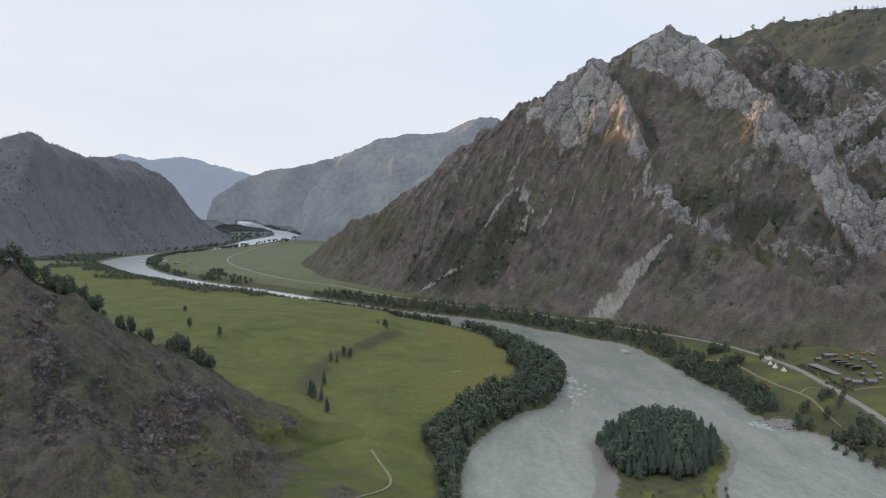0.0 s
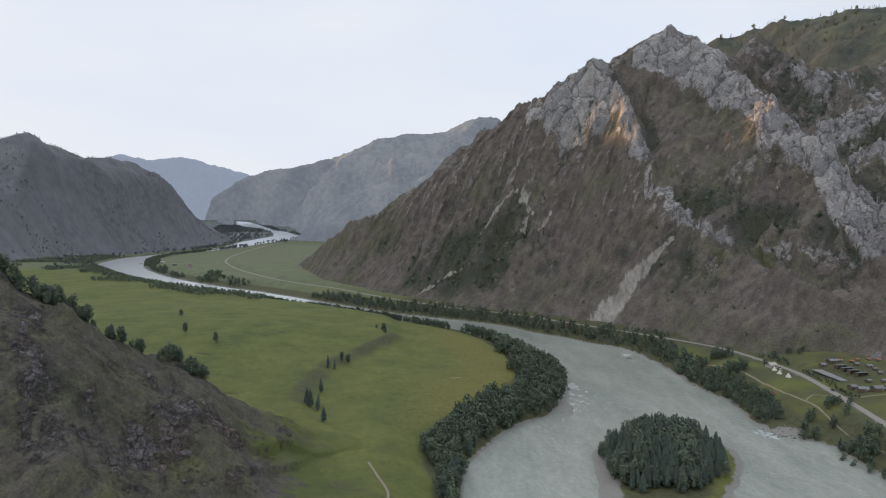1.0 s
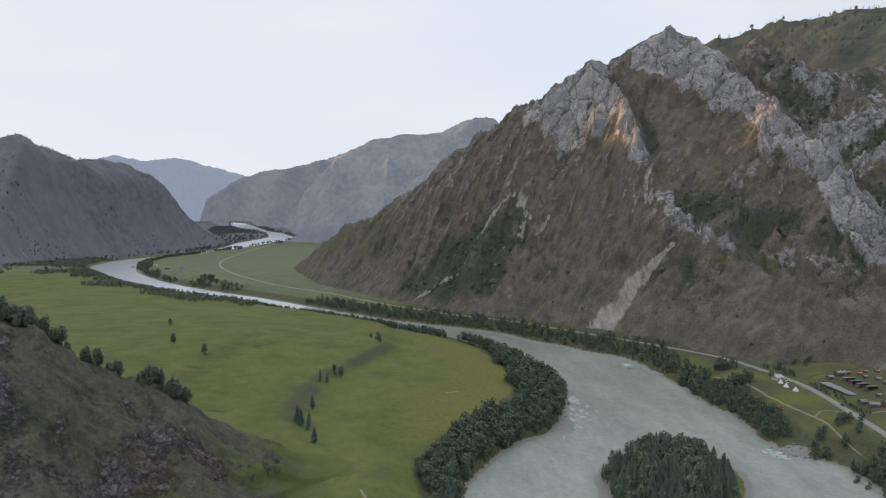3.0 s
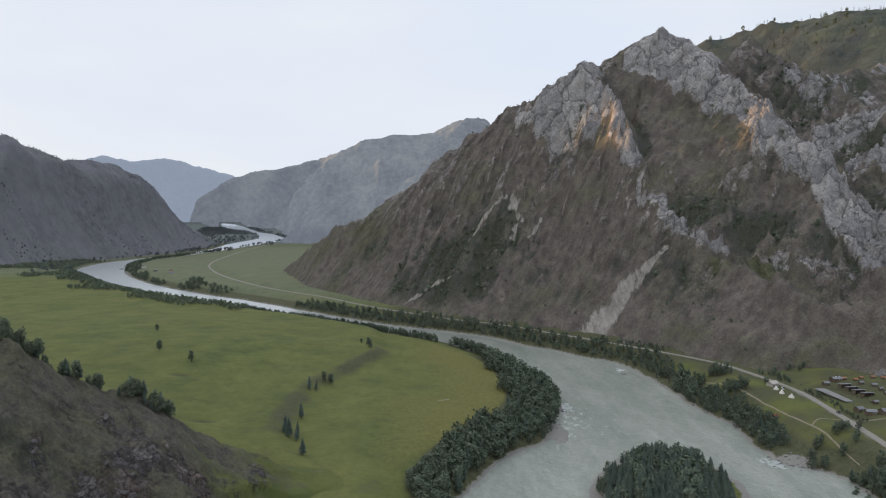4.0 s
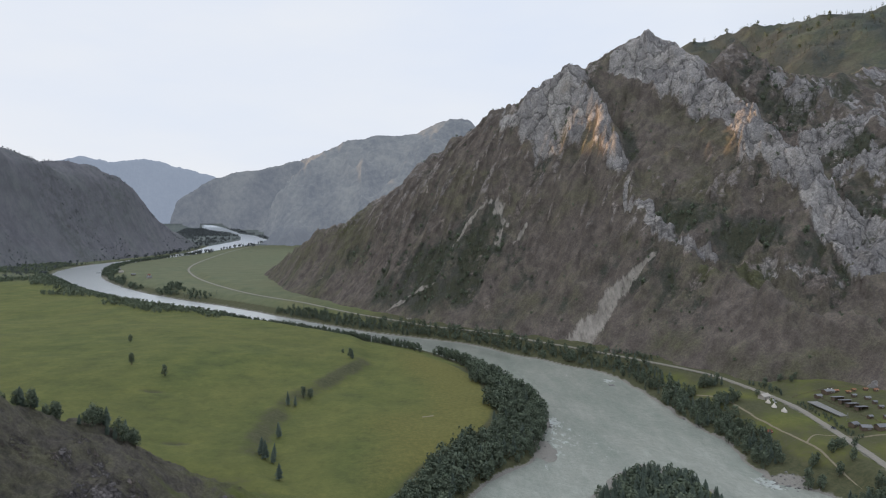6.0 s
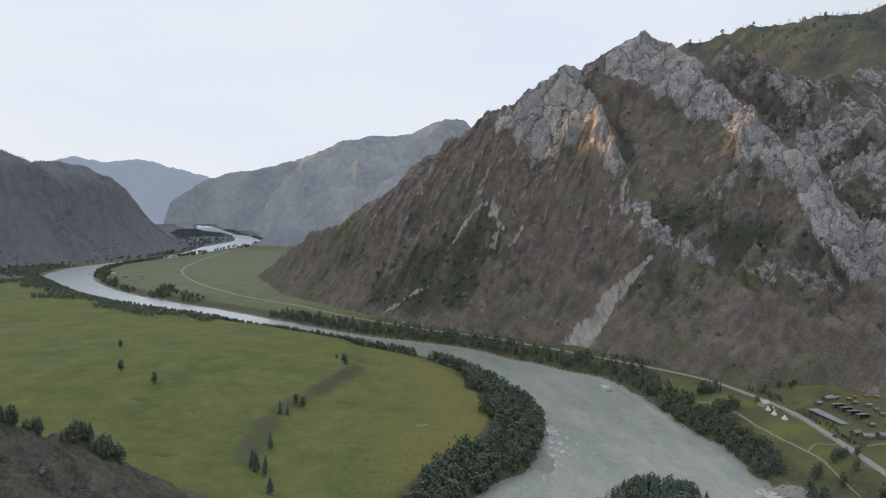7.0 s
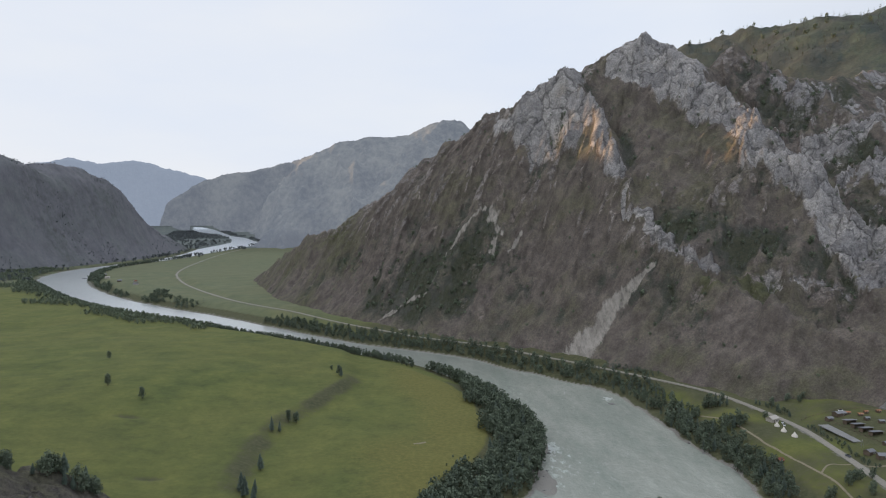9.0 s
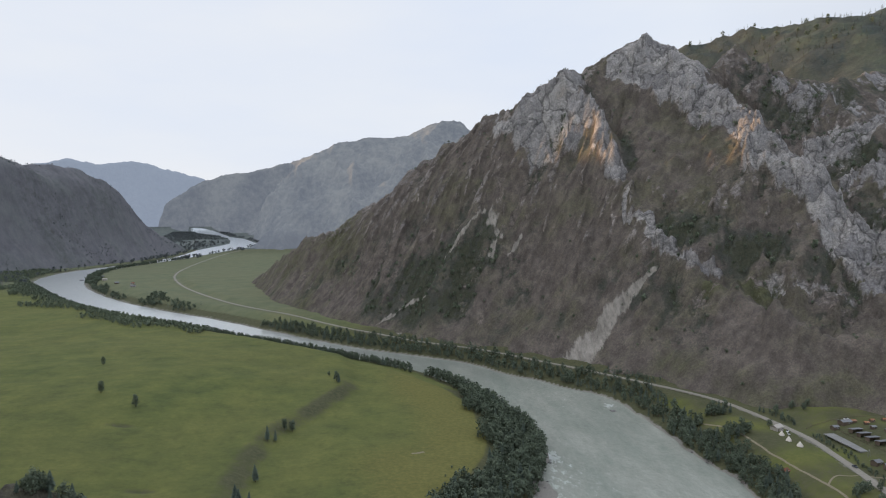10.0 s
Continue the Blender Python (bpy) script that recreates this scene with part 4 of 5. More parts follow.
wcap = (np.where(wleft, wsd, -wsd) - np.interp(HY, [1300, 1700, 2100, 2500, 5000], [420, 300, 150, 70, 20]))
wcap = 3 + 0.85 * wcap + 0.006 * wcap * np.abs(wcap)
HH = -20 * np.log(np.exp(np.clip(-HH / 20, -80, 60)) + np.exp(np.clip(-wcap / 20, -80, 60)))
hcover = np.stack([-0.3 + 0.3 * fbm(HX / 90, HY / 90, 4, 75), 0 * HH, 0 * HH, 0.42 + 0.25 * fbm(HX / 220, HY / 220, 4, 77)], -1)
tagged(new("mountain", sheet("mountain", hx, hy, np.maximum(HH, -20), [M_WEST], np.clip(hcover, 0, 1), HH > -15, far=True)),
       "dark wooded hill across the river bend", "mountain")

# added, unseen west ridge blocks the low sun; its gap lights the crag
RL, RA = np.meshgrid(graded([(-900, 60), (900, 20), (1040, 6), (1160, 6), (1300, 20), (1450, 30)]), np.arange(-480, 481, 40.0))
sun_gap = smooth((RL - 1040) / 14) * (1 - smooth((RL - 1138) / 14))
RH = (690 + 12 * fbm(RL / 160, 0 * RL, 4, 79)) * (1 - sun_gap) + 462 * sun_gap - 1.4 * np.abs(RA) + 25 * (ridged(RL / 140, RA / 140, 4, 78) - 0.8) * smooth((np.abs(RA) - 60) / 120)
side_x, side_y = SUN_TO.x * (3000 + RA) + SUN_TO.y * RL, SUN_TO.y * (3000 + RA) - SUN_TO.x * RL
ids = np.arange(RL.size).reshape(RL.shape)
tagged(new("mountain", mesh_of("mountain", np.stack([side_x, side_y, RH], -1).reshape(-1, 3), np.stack([ids[:-1, :-1], ids[1:, :-1], ids[1:, 1:], ids[:-1, 1:]], -1).reshape(-1, 4), [M_BEHIND],
                               np.stack([0.1 + 0 * RL, 0 * RL, 0.1 + 0 * RL, 0.4 + 0 * RL], -1).reshape(-1, 4))), "unseen ridge added to block the sun, notched to light the crag", "mountain")

FAR_W = [(-3800, 3500, 570), (-2411, 4220, 492), (-2244, 4333, 522), (-2113, 4410, 565), (-1954, 4482, 532), (-1748, 4567, 558), (-1515, 4649, 494), (-1369, 4694, 452), (-1234, 4732, 363)]
FAR_E = [(-2050, 4440, 50), (-1830, 4460, 120), (-1680, 4480, 195), (-1580, 4500, 265), (-1500, 4530, 325), (-1420, 4545, 385), (-1330, 4560, 430), (-1190, 4567, 471), (-974, 4598, 504), (-789, 4613, 553), (-640, 4616, 595), (-491, 4624, 663), (-305, 4640, 702), (-160, 4645, 700), (-42, 4650, 716), (106, 4620, 786), (180, 4600, 804), (291, 4591, 808), (365, 4586, 737), (900, 4500, 700)]


def set_back(line, reach, steep, until=1e9):
    """Moves ridge points straight outwards to a distance; shaped to look the same from the camera."""
    out = []
    for x, y, z in line:
        k = reach / math.hypot(x, y - 50) if x < until else 1.0
        out.append((x * k, 50 + (y - 50) * k, 168 + (z - 168) * k, steep if x < until else 0.85))
    return out


FAR_W, FAR_E = set_back(FAR_W, 4975, 5.0), set_back(FAR_E, 4925, 4.0, -700)
FAR_WATER = [tuple(float(v) for v in drawn_in(x, y, 0.0)[:2]) for x, y in LEFT_BANK[-6:] + FAR_WEST + FAR_EAST + RIGHT_BANK[:-9:-1]]
FAR_SPUR = [(-491, 4624, 663, 0.8), (-600, 4380, 430, 0.7), (-740, 4200, 240, 0.7)]
FAR_SPUR_2 = [(180, 4596, 804, 0.85), (-60, 4300, 500, 0.75), (-280, 4080, 280, 0.7)]
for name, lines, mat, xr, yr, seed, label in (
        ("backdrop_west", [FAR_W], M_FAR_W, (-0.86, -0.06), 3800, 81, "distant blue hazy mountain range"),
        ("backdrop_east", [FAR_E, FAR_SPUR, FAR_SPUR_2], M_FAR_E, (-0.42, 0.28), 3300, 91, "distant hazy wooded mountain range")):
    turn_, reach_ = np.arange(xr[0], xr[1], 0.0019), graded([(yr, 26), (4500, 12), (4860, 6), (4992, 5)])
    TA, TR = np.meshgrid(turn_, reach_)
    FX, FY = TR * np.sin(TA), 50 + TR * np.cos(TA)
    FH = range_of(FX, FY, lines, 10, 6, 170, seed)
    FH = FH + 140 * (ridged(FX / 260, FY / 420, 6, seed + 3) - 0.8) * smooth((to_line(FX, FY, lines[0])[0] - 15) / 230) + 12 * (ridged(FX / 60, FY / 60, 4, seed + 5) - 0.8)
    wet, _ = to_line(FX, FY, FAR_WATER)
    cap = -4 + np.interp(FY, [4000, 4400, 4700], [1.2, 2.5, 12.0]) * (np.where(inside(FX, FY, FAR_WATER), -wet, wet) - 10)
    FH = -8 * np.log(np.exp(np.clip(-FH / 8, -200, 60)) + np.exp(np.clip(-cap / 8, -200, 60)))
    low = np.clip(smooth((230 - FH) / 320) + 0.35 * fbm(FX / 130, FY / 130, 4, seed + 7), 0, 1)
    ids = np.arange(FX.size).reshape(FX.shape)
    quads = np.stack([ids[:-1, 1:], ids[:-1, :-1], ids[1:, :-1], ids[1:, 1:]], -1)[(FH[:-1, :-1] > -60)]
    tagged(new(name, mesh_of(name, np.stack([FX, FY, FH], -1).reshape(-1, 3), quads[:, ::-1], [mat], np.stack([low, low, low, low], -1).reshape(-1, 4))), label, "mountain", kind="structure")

def hill_rock(x, y):
    n = fbm(x / 30, y / 30, 5, 111)
    m = fbm((x + 0.5 * y) / 9, (y - 0.5 * x) / 22, 4, 113)
    return np.clip(0.3 + 0.25 * n + 0.4 * m, 0.05, 0.85)


def hill_height(x, y):
    h = range_of(x, y, [HILL, HILL_SPUR, HILL_TOE], 6, 6, 40, 101)
    up = smooth((h - 13) / 14)
    return h + up * (5.5 * (ridged(x / 26, y / 26, 5, 103) - 0.8) + 1.3 * fbm(x / 6, y / 6, 4, 107) + 2.6 * smooth((hill_rock(x, y) - 0.4) / 0.3) * (ridged(x / 7, y / 7, 4, 109) - 0.7))


def above_ground(x, y):
    """The hill side, running out gently into the valley floor."""
    g = terrain(x, y)[0]
    h = hill_height(x, y)
    return g, 7 * np.log(np.exp(np.clip(h / 7, -60, 80)) + np.exp((g - 2.5) / 7))


ax_, ay_ = graded([(-820, 8), (-420, 2.0), (-200, 1.15), (-20, 1.2)]), graded([(120, 4), (220, 1.2), (470, 1.25), (680, 5)])
AX, AY = np.meshgrid(ax_, ay_)
AG, AH = above_ground(AX, AY)
an = fbm(AX / 24, AY / 24, 5, 111)
acover = np.stack([(0.85 * hill_rock(AX, AY) + 0.12 * smooth((-185 - AX) / 40)) * smooth((AH - AG - 2) / 18), np.clip(0.06 + 0.3 * fbm(AX / 12, AY / 12, 4, 117), 0, 1), np.clip(smooth((62 - AH) / 45) * (0.28 + 0.5 * an) + 0.15 * smooth((AX + 170) / 80) * (1 + an) + 1.1 * smooth((4.5 - AH + AG) / 5), 0, 1.1), np.clip(0.34 + 0.4 * fbm(AX / 30, AY / 30, 4, 115), 0, 1) * (0.35 + 0.65 * smooth((AH - AG - 4) / 25))], -1)
tagged(new("hill", sheet("hill", ax_, ay_, np.maximum(AH, -8), [M_HILL], acover, AH > AG - 1.5)),
       "rocky brown hillside with dry grass and low bushes", "hill")

# ---- trees ----
def prism(bm_v, bm_f, a, b, ra, rb, n=6):
    """A tapered limb between two places, added to lists."""
    a, b = np.array(a, float), np.array(b, float)
    w = (b - a) / np.linalg.norm(b - a)
    u = np.cross(w, (0.3, 0.9, 0.2))
    u /= np.linalg.norm(u)
    v = np.cross(w, u)
    base = len(bm_v)
    for p, r in ((a, ra), (b, rb)):
        for k in range(n):
            t = 2 * math.pi * k / n
            bm_v.append(p + r * (math.cos(t) * u + math.sin(t) * v))
    for k in range(n):
        j = (k + 1) % n
        bm_f.append((base + k, base + j, base + n + j, base + n + k))


def leaf_cards(rng, centre, out, size, n, verts, faces):
    """Bent leaf clumps round a place, turned outwards at random."""
    for _ in range(n):
        d = rng.normal(size=3)
        d /= np.linalg.norm(d)
        p = centre + d * out * (0.55 + 0.5 * rng.rand())
        t = np.cross(d, rng.normal(size=3))
        t /= np.linalg.norm(t)
        b = np.cross(d, t)
        s = size * (0.6 + 0.8 * rng.rand())
        k = len(verts)
        verts += [p - t * s, p - b * s * 0.7 + d * s * 0.25, p + t * s, p + b * s * 0.7 + d * s * 0.25]
        faces.append((k, k + 1, k + 2, k + 3))


def conifer(seed, height=14.0, radius=2.6, cards=95, bare=0.14):
    """Trunk and crown arrays of a pine or spruce of uneven outline."""
    rng = np.random.RandomState(seed)
    tv, tf, cv, cf = [], [], [], []
    lean = rng.normal(size=2) * 0.02 * height
    prism(tv, tf, (0, 0, -0.6), (lean[0], lean[1], height * 0.93), 0.017 * height, 0.003 * height, 6)
    for k in range(cards):
        t = bare + (1 - bare) * (k + rng.rand()) / cards
        ang = k * 2.399 + rng.rand() * 0.9
        reach = radius * min(1.0, 1.75 * (1 - t)) ** 0.85 * (0.6 + 0.55 * rng.rand()) * (0.75 + 0.45 * math.sin(3 * ang + seed) ** 2) + 0.25
        d = np.array((math.cos(ang), math.sin(ang), 0))
        side = np.array((-d[1], d[0], 0))
        z = height * t
        root = np.array((lean[0] * t, lean[1] * t, z + 0.25))
        tip = root + d * reach + np.array((0, 0, -0.28 * reach + 0.2 * rng.normal()))
        mid = (root + tip) / 2 + np.array((0, 0, 0.16 * reach))
        w = 0.24 * reach + 0.26
        i = len(cv)
        cv += [root, mid - side * w + (0, 0, -0.35 * w), tip, mid + side * w + (0, 0, -0.35 * w), mid + (0, 0, 0.3)]
        cf += [(i, i + 1, i + 4, i + 4), (i + 1, i + 2, i + 4, i + 4), (i + 2, i + 3, i + 4, i + 4), (i + 3, i, i + 4, i + 4)]
    return tv, tf, cv, cf


def broadleaf(seed, height=11.0, radius=3.6, lobes=10, cards=26, leaf=0.058):
    """Trunk with limbs and a crown of many leaf clumps."""
    rng = np.random.RandomState(seed)
    tv, tf, cv, cf = [], [], [], []
    prism(tv, tf, (0, 0, -0.6), (0.2, 0.1, height * 0.5), 0.022 * height, 0.012 * height, 6)
    for k in range(lobes):
        t = (k + 0.5) / lobes
        ang = k * 2.4 + rng.rand()
        r = radius * (0.25 + 0.5 * rng.rand()) * math.sin(math.pi * (0.25 + 0.62 * t)) ** 0.8
        c = np.array((r * math.cos(ang), r * math.sin(ang), height * (0.24 + 0.66 * t)))
        prism(tv, tf, (0.1, 0.05, height * (0.2 + 0.25 * t)), c * 0.9, 0.008 * height, 0.003 * height, 4)
        leaf_cards(rng, c, radius * (0.4 + 0.2 * rng.rand()), leaf * height, cards, cv, cf)
    return tv, tf, cv, cf


def as_tris(faces):
    out = []
    for f in faces:
        out.append(f[:3])
        if f[3] != f[2]:
            out.append((f[0], f[2], f[3]))
    return np.array(out, np.int32)


def tree_kind(arrays, leaf, tall):
    tv, tf, cv, cf = arrays
    return dict(tv=np.array(tv, np.float32), tf=as_tris(tf), cv=np.array(cv, np.float32), cf=as_tris(cf), leaf=leaf, tall=tall, meshes=None)


PINES = [tree_kind(conifer(s, 14, 2.3 + 0.35 * (s % 3), 210), M_PINE, 14.0) for s in range(5)]
LEAFY = [tree_kind(broadleaf(20 + s, 11, 3.2 + 0.4 * (s % 3), 14, 40, 0.042), M_LEAF, 11.0) for s in range(5)]
for s, kind in enumerate(PINES):
    kind["light"] = tree_kind(conifer(s, 14, 2.5 + 0.35 * (s % 3), 80), M_PINE, 14.0)
for s, kind in enumerate(LEAFY):
    kind["light"] = tree_kind(broadleaf(20 + s, 11, 3.2 + 0.4 * (s % 3), 10, 17, 0.062), M_LEAF, 11.0)
SMALL_PINES = [tree_kind(conifer(40 + s, 8, 1.9, 9, 0.05), M_PINE, 8.0) for s in range(4)]
BUSHES = [tree_kind(broadleaf(60 + s, 4.0, 1.9, 5, 10, 0.13), M_LEAF, 4.0) for s in range(3)]
FAR_CROWNS = [tree_kind(broadleaf(120 + s, 8.0, 3.0, 3, 6, 0.2), M_LEAF, 8.0) for s in range(3)]
BELT_PINES = [tree_kind(conifer(90 + s, 14, 2.9, 42), M_PINE, 14.0) for s in range(4)]
BELT_LEAFY = [tree_kind(broadleaf(100 + s, 11, 3.4, 7, 11, 0.085), M_LEAF, 11.0) for s in range(4)]


def grow(kind, x, y, z, size, turn, name, label, category, group=""):
    """One tree as a thing with its trunk and crown."""
    if kind["meshes"] is None:
        kind["meshes"] = (mesh_of("trunk", kind["tv"], kind["tf"], [M_BARK]), mesh_of("crown", kind["cv"], kind["cf"], [kind["leaf"]], None, False))
    top = tagged(new(name), label, category, group)
    top.matrix_world = Matrix.LocRotScale((x, y, z), Euler((0, 0, turn)), (size, size, size))
    for part_name, me in zip(("trunk", "crown"), kind["meshes"]):
        ob = new(part_name, me)
        ob.parent = top
    return top


def wood(name, rows, label, leaf=None):
    """Many trees in one mesh: rows of (kind, x, y, z, size, turn)."""
    co, faces, mat, base = [], [], [], 0
    leaves = [M_BARK, leaf or M_PINE, leaf or M_LEAF]
    which = {M_PINE.name: 1, M_LEAF.name: 2}
    for kind, x, y, z, size, turn in rows:
        c, s = math.cos(turn) * size, math.sin(turn) * size
        for v, f, m in ((kind["tv"], kind["tf"], 0), (kind["cv"], kind["cf"], which[kind["leaf"].name])):
            p = np.stack([x + c * v[:, 0] - s * v[:, 1], y + s * v[:, 0] + c * v[:, 1], z + size * v[:, 2]], -1)
            co.append(p)
            faces.append(f + base)
            mat.append(np.full(len(f), m, np.int32))
            base += len(v)
    me = mesh_of(name, np.concatenate(co), np.concatenate(faces), leaves, None, False)
    me.polygons.foreach_set("material_index", np.concatenate(mat))
    return tagged(new(name, me), label, "trees", kind="stuff")


RNG = np.random.RandomState(7)


def scatter(x0, x1, y0, y1, gap):
    """Jittered places over a rectangle."""
    gx_, gy_ = np.meshgrid(np.arange(x0, x1, gap), np.arange(y0, y1, gap))
    return (gx_ + (RNG.rand(*gx_.shape) - 0.5) * gap * 0.95).ravel(), (gy_ + (RNG.rand(*gy_.shape) - 0.5) * gap * 0.95).ravel()


def planted(x, y, keep, pine_share, low, high, base=None, kinds=None):
    rows = []
    x, y = x[keep], y[keep]
    z = terrain(x, y)[0] if base is None else base(x, y)
    fx_, fy_, fz_ = drawn_in(x, y, z)
    for k in range(len(x)):
        pines, leafy = kinds or (PINES, LEAFY)
        pine = RNG.rand() < pine_share
        kind = (pines if pine else leafy)[RNG.randint(3)]
        size = (low + (high - low) * RNG.rand()) / kind["tall"]
        size *= abs(fx_[k] - HUB[0]) / max(abs(x[k] - HUB[0]), 1e-6) if abs(x[k]) > 900 else 1.0
        rows.append((kind, fx_[k], fy_[k], fz_[k] - 0.2, size, RNG.rand() * 6.28))
    return rows


# island grove
x, y = scatter(70, 195, 370, 520, 4.6)
isl = island_side(x, y)
mid = np.hypot((x - 133 - 0.27 * (y - 440)) / 37, (y - 442) / 60)
grove = planted(x, y, (mid < 1 + 0.08 * np.sin(x / 5) + 0.08 * np.sin(y / 7)), 0.8, 11.0, 17.0)
grove = [(k, a, b, c, s * (1.15 - 0.42 * math.hypot((a - 133 - 0.27 * (b - 440)) / 37, (b - 442) / 60) ** 3), r) for k, a, b, c, s, r in grove]
# left bank belt along the meadow
x, y = scatter(-60, 115, 330, 900, 5.4)
sd, left = river_side(x, y)
width = np.interp(y, [330, 400, 446, 550, 700, 760, 830, 900], [8, 14, 30, 42, 46, 38, 18, 12]) * (1 + 0.3 * fbm(x / 30, y / 30, 2, 12))
belt = planted(x, y, left & (sd > 1.5) & (sd < width), 0.12, 7.0, 15.0)
near_trees = grove + [r for r in belt if r[2] < 560]
near_trees.sort(key=lambda r: r[2])
for row in near_trees[:290]:
    pine = row[0]["leaf"] is M_PINE
    grow(*row, "pine_tree" if pine else "poplar_tree", "dark green pine growing beside the river" if pine else "leafy grey-green poplar growing on the river bank", "tree", "riverside trees")
rest = near_trees[290:] + [r for r in belt if r[2] >= 560]
# left bank further on
x, y = scatter(-1000, 0, 880, 2000, 5.0)
sd, left = river_side(x, y)
rest += planted(x, y, left & (sd > 3) & (sd < 30 + 12 * fbm(x / 60, y / 60, 3, 15) + 10 * smooth((y - 1300) / 400)), 0.4, 5.5, 10.5, None, (BELT_PINES, BELT_LEAFY))
# right bank between river and road
x, y = scatter(-260, 300, 690, 1290, 6.0)
sd, left = river_side(x, y)
rd, _ = to_line(x, y, ROAD)
rest += planted(x, y, ~left & (sd > 4) & (sd < 34) & (rd > 8) & (RNG.rand(len(x)) < 0.88), 0.35, 5.5, 12.5, None, (BELT_PINES, BELT_LEAFY))
x, y = scatter(215, 300, 380, 700, 4.7)
sd, left = river_side(x, y)
rd, _ = to_line(x, y, ROAD)
clump = fbm(x / 26, y / 26, 3, 17)
rest += planted(x, y, ~left & (sd > 1.5) & (rd > 12) & (((sd < 26 + 9 * clump) & ((y > 520) | ((y < 470) & (clump > -0.5)))) | ((y > 590) & (sd < 58) & (clump > 0.0) & (np.hypot(x - 286, y - 615) > 30))), 0.2, 5.0, 11.0)
# round the promontory, in clumps
x, y = scatter(-1250, -300, 1480, 3300, 9.5)
sd, left = river_side(x, y)
clump = fbm(x / 90, y / 90, 3, 18)
rest += planted(x, y, ~left & (sd > 4) & ((sd < 30 + 22 * clump) & ((y > 1680) | (clump > 0.1))), 0.4, 8.0, 13.5, None, (SMALL_PINES, BUSHES))
x, y = scatter(300, 330, 540, 632, 4.0)
rd, _ = to_line(x, y, ROAD)
rest += planted(x, y, (rd > 6.0) & (rd < 12) & (x > 306), 0.1, 2.2, 4.0)
x, y = scatter(190, 345, 640, 880, 5.0)
rd, _ = to_line(x, y, ROAD)
behind = inside(x, y, [(p[0], p[1]) for p in ROAD if 600 < p[1] < 900] + [(400, 900), (400, 600)])
rest += planted(x, y, behind & (rd > 8) & (rd < 17) & ((y > 815) | ((y < 700) & (y > 655))), 0.5, 3.5, 7.0)
for x, y, size in ((247, 495, 8), (251, 487, 6.5), (256, 506, 9), (260, 508, 8), (273, 513, 10), (278, 515, 9), (283, 518, 8), (295, 523, 7), (250, 485, 9), (257, 456, 7), (262, 452, 8), (265, 447, 8), (317, 693, 7), (331, 694, 7.5), (338, 686, 7), (345, 692, 7), (353, 694, 8), (247, 446, 6), (252, 425, 7), (254, 414, 8), (248, 436, 6), (266, 642, 9), (291, 654, 7), (241, 649, 10), (222, 684, 9), (236, 678, 10), (252, 644, 9), (266, 492, 10), (243, 486, 9), (279, 499, 9)):
    rest += planted(np.array([x, x + 2.5], float), np.array([y, y + 2.0], float), np.array([True, True]), 0.0, size * 0.8, size)
wood("riverside_woods", [(row[0].get("light", row[0]), *row[1:]) for row in rest], "dark green poplars and pines lining the river")

MEADOW = [(-1106, 1708), (-1071, 1772), (-911, 1628), (-734, 1422), (-601, 1298), (-500, 1242), (-382, 1120), (-325, 1092), (-262, 1065), (-200, 900), (-800, 900)]
# woods at the foot of the west hill and on the far banks
x, y = scatter(-2300, -1000, 1700, 4600, 27.0)
sd, left = river_side(x, y)
far_bank = planted(x, y, left & (sd > 6) & (sd < 130 + 60 * fbm(x / 150, y / 150, 3, 19)), 0.6, 9.0, 15.0, None, (SMALL_PINES, BUSHES))
x, y = scatter(-1700, -300, 1100, 2500, 6.8)
sd, left = river_side(x, y)
clump = fbm(x / 80, y / 80, 3, 21)
bank = planted(x, y, left & (sd > 10) & ((sd < 95 + 50 * clump) | ((sd < 420) & (clump > -0.2) & (y > 1650))) & ~inside(x, y, MEADOW), 0.4, 5.0, 9.5, None, (SMALL_PINES, FAR_CROWNS))
x, y = scatter(-3300, -700, 3000, 9500, 33.0)
sd, left = river_side(x, y)
clump = fbm(x / 260, y / 260, 3, 22)
far_bank += planted(x, y, (sd > 8) & (((sd < 60 + 50 * clump) & (clump > -0.25)) | (left & (y > 3600) & (sd < 800) & (x > -1700 - 0.3 * (y - 4500)) & (clump > -0.35))), 0.5, 12.0, 20.0, None, (SMALL_PINES, BUSHES))
wood("bank_woods", bank, "dark trees between the meadow and the far hill")
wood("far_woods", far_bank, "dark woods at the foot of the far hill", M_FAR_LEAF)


def on_mesh(x, y, xs, ys, h):
    """Height of a grid at places, by straight interpolation."""
    i = np.clip(np.searchsorted(xs, x) - 1, 0, len(xs) - 2)
    j = np.clip(np.searchsorted(ys, y) - 1, 0, len(ys) - 2)
    u, v = (x - xs[i]) / (xs[i + 1] - xs[i]), (y - ys[j]) / (ys[j + 1] - ys[j])
    return (h[j, i] * (1 - u) + h[j, i + 1] * u) * (1 - v) + (h[j + 1, i] * (1 - u) + h[j + 1, i + 1] * u) * v


# trees along the back of the hill's crest
x, y = scatter(-420, -140, 330, 470, 3.1)
d, _ = to_line(x, y, HILL)
along = np.interp(x, [p[0] for p in HILL], [p[1] for p in HILL])
keep = (d < 9) & (d > 1) & (y > along) & (fbm(x / 14, y / 14, 2, 23) > -0.6) & (RNG.rand(len(x)) < 0.9)
for row in planted(x, y, keep, 0.3, 5.5, 10.5, lambda a, b: on_mesh(a, b, ax_, ay_, AH)):
    pine = row[0]["leaf"] is M_PINE
    grow(*row, "pine_tree" if pine else "birch_tree", "dark pine on the rocky hill crest" if pine else "rounded leafy tree on the rocky hill crest", "tree", "trees on the hill crest")

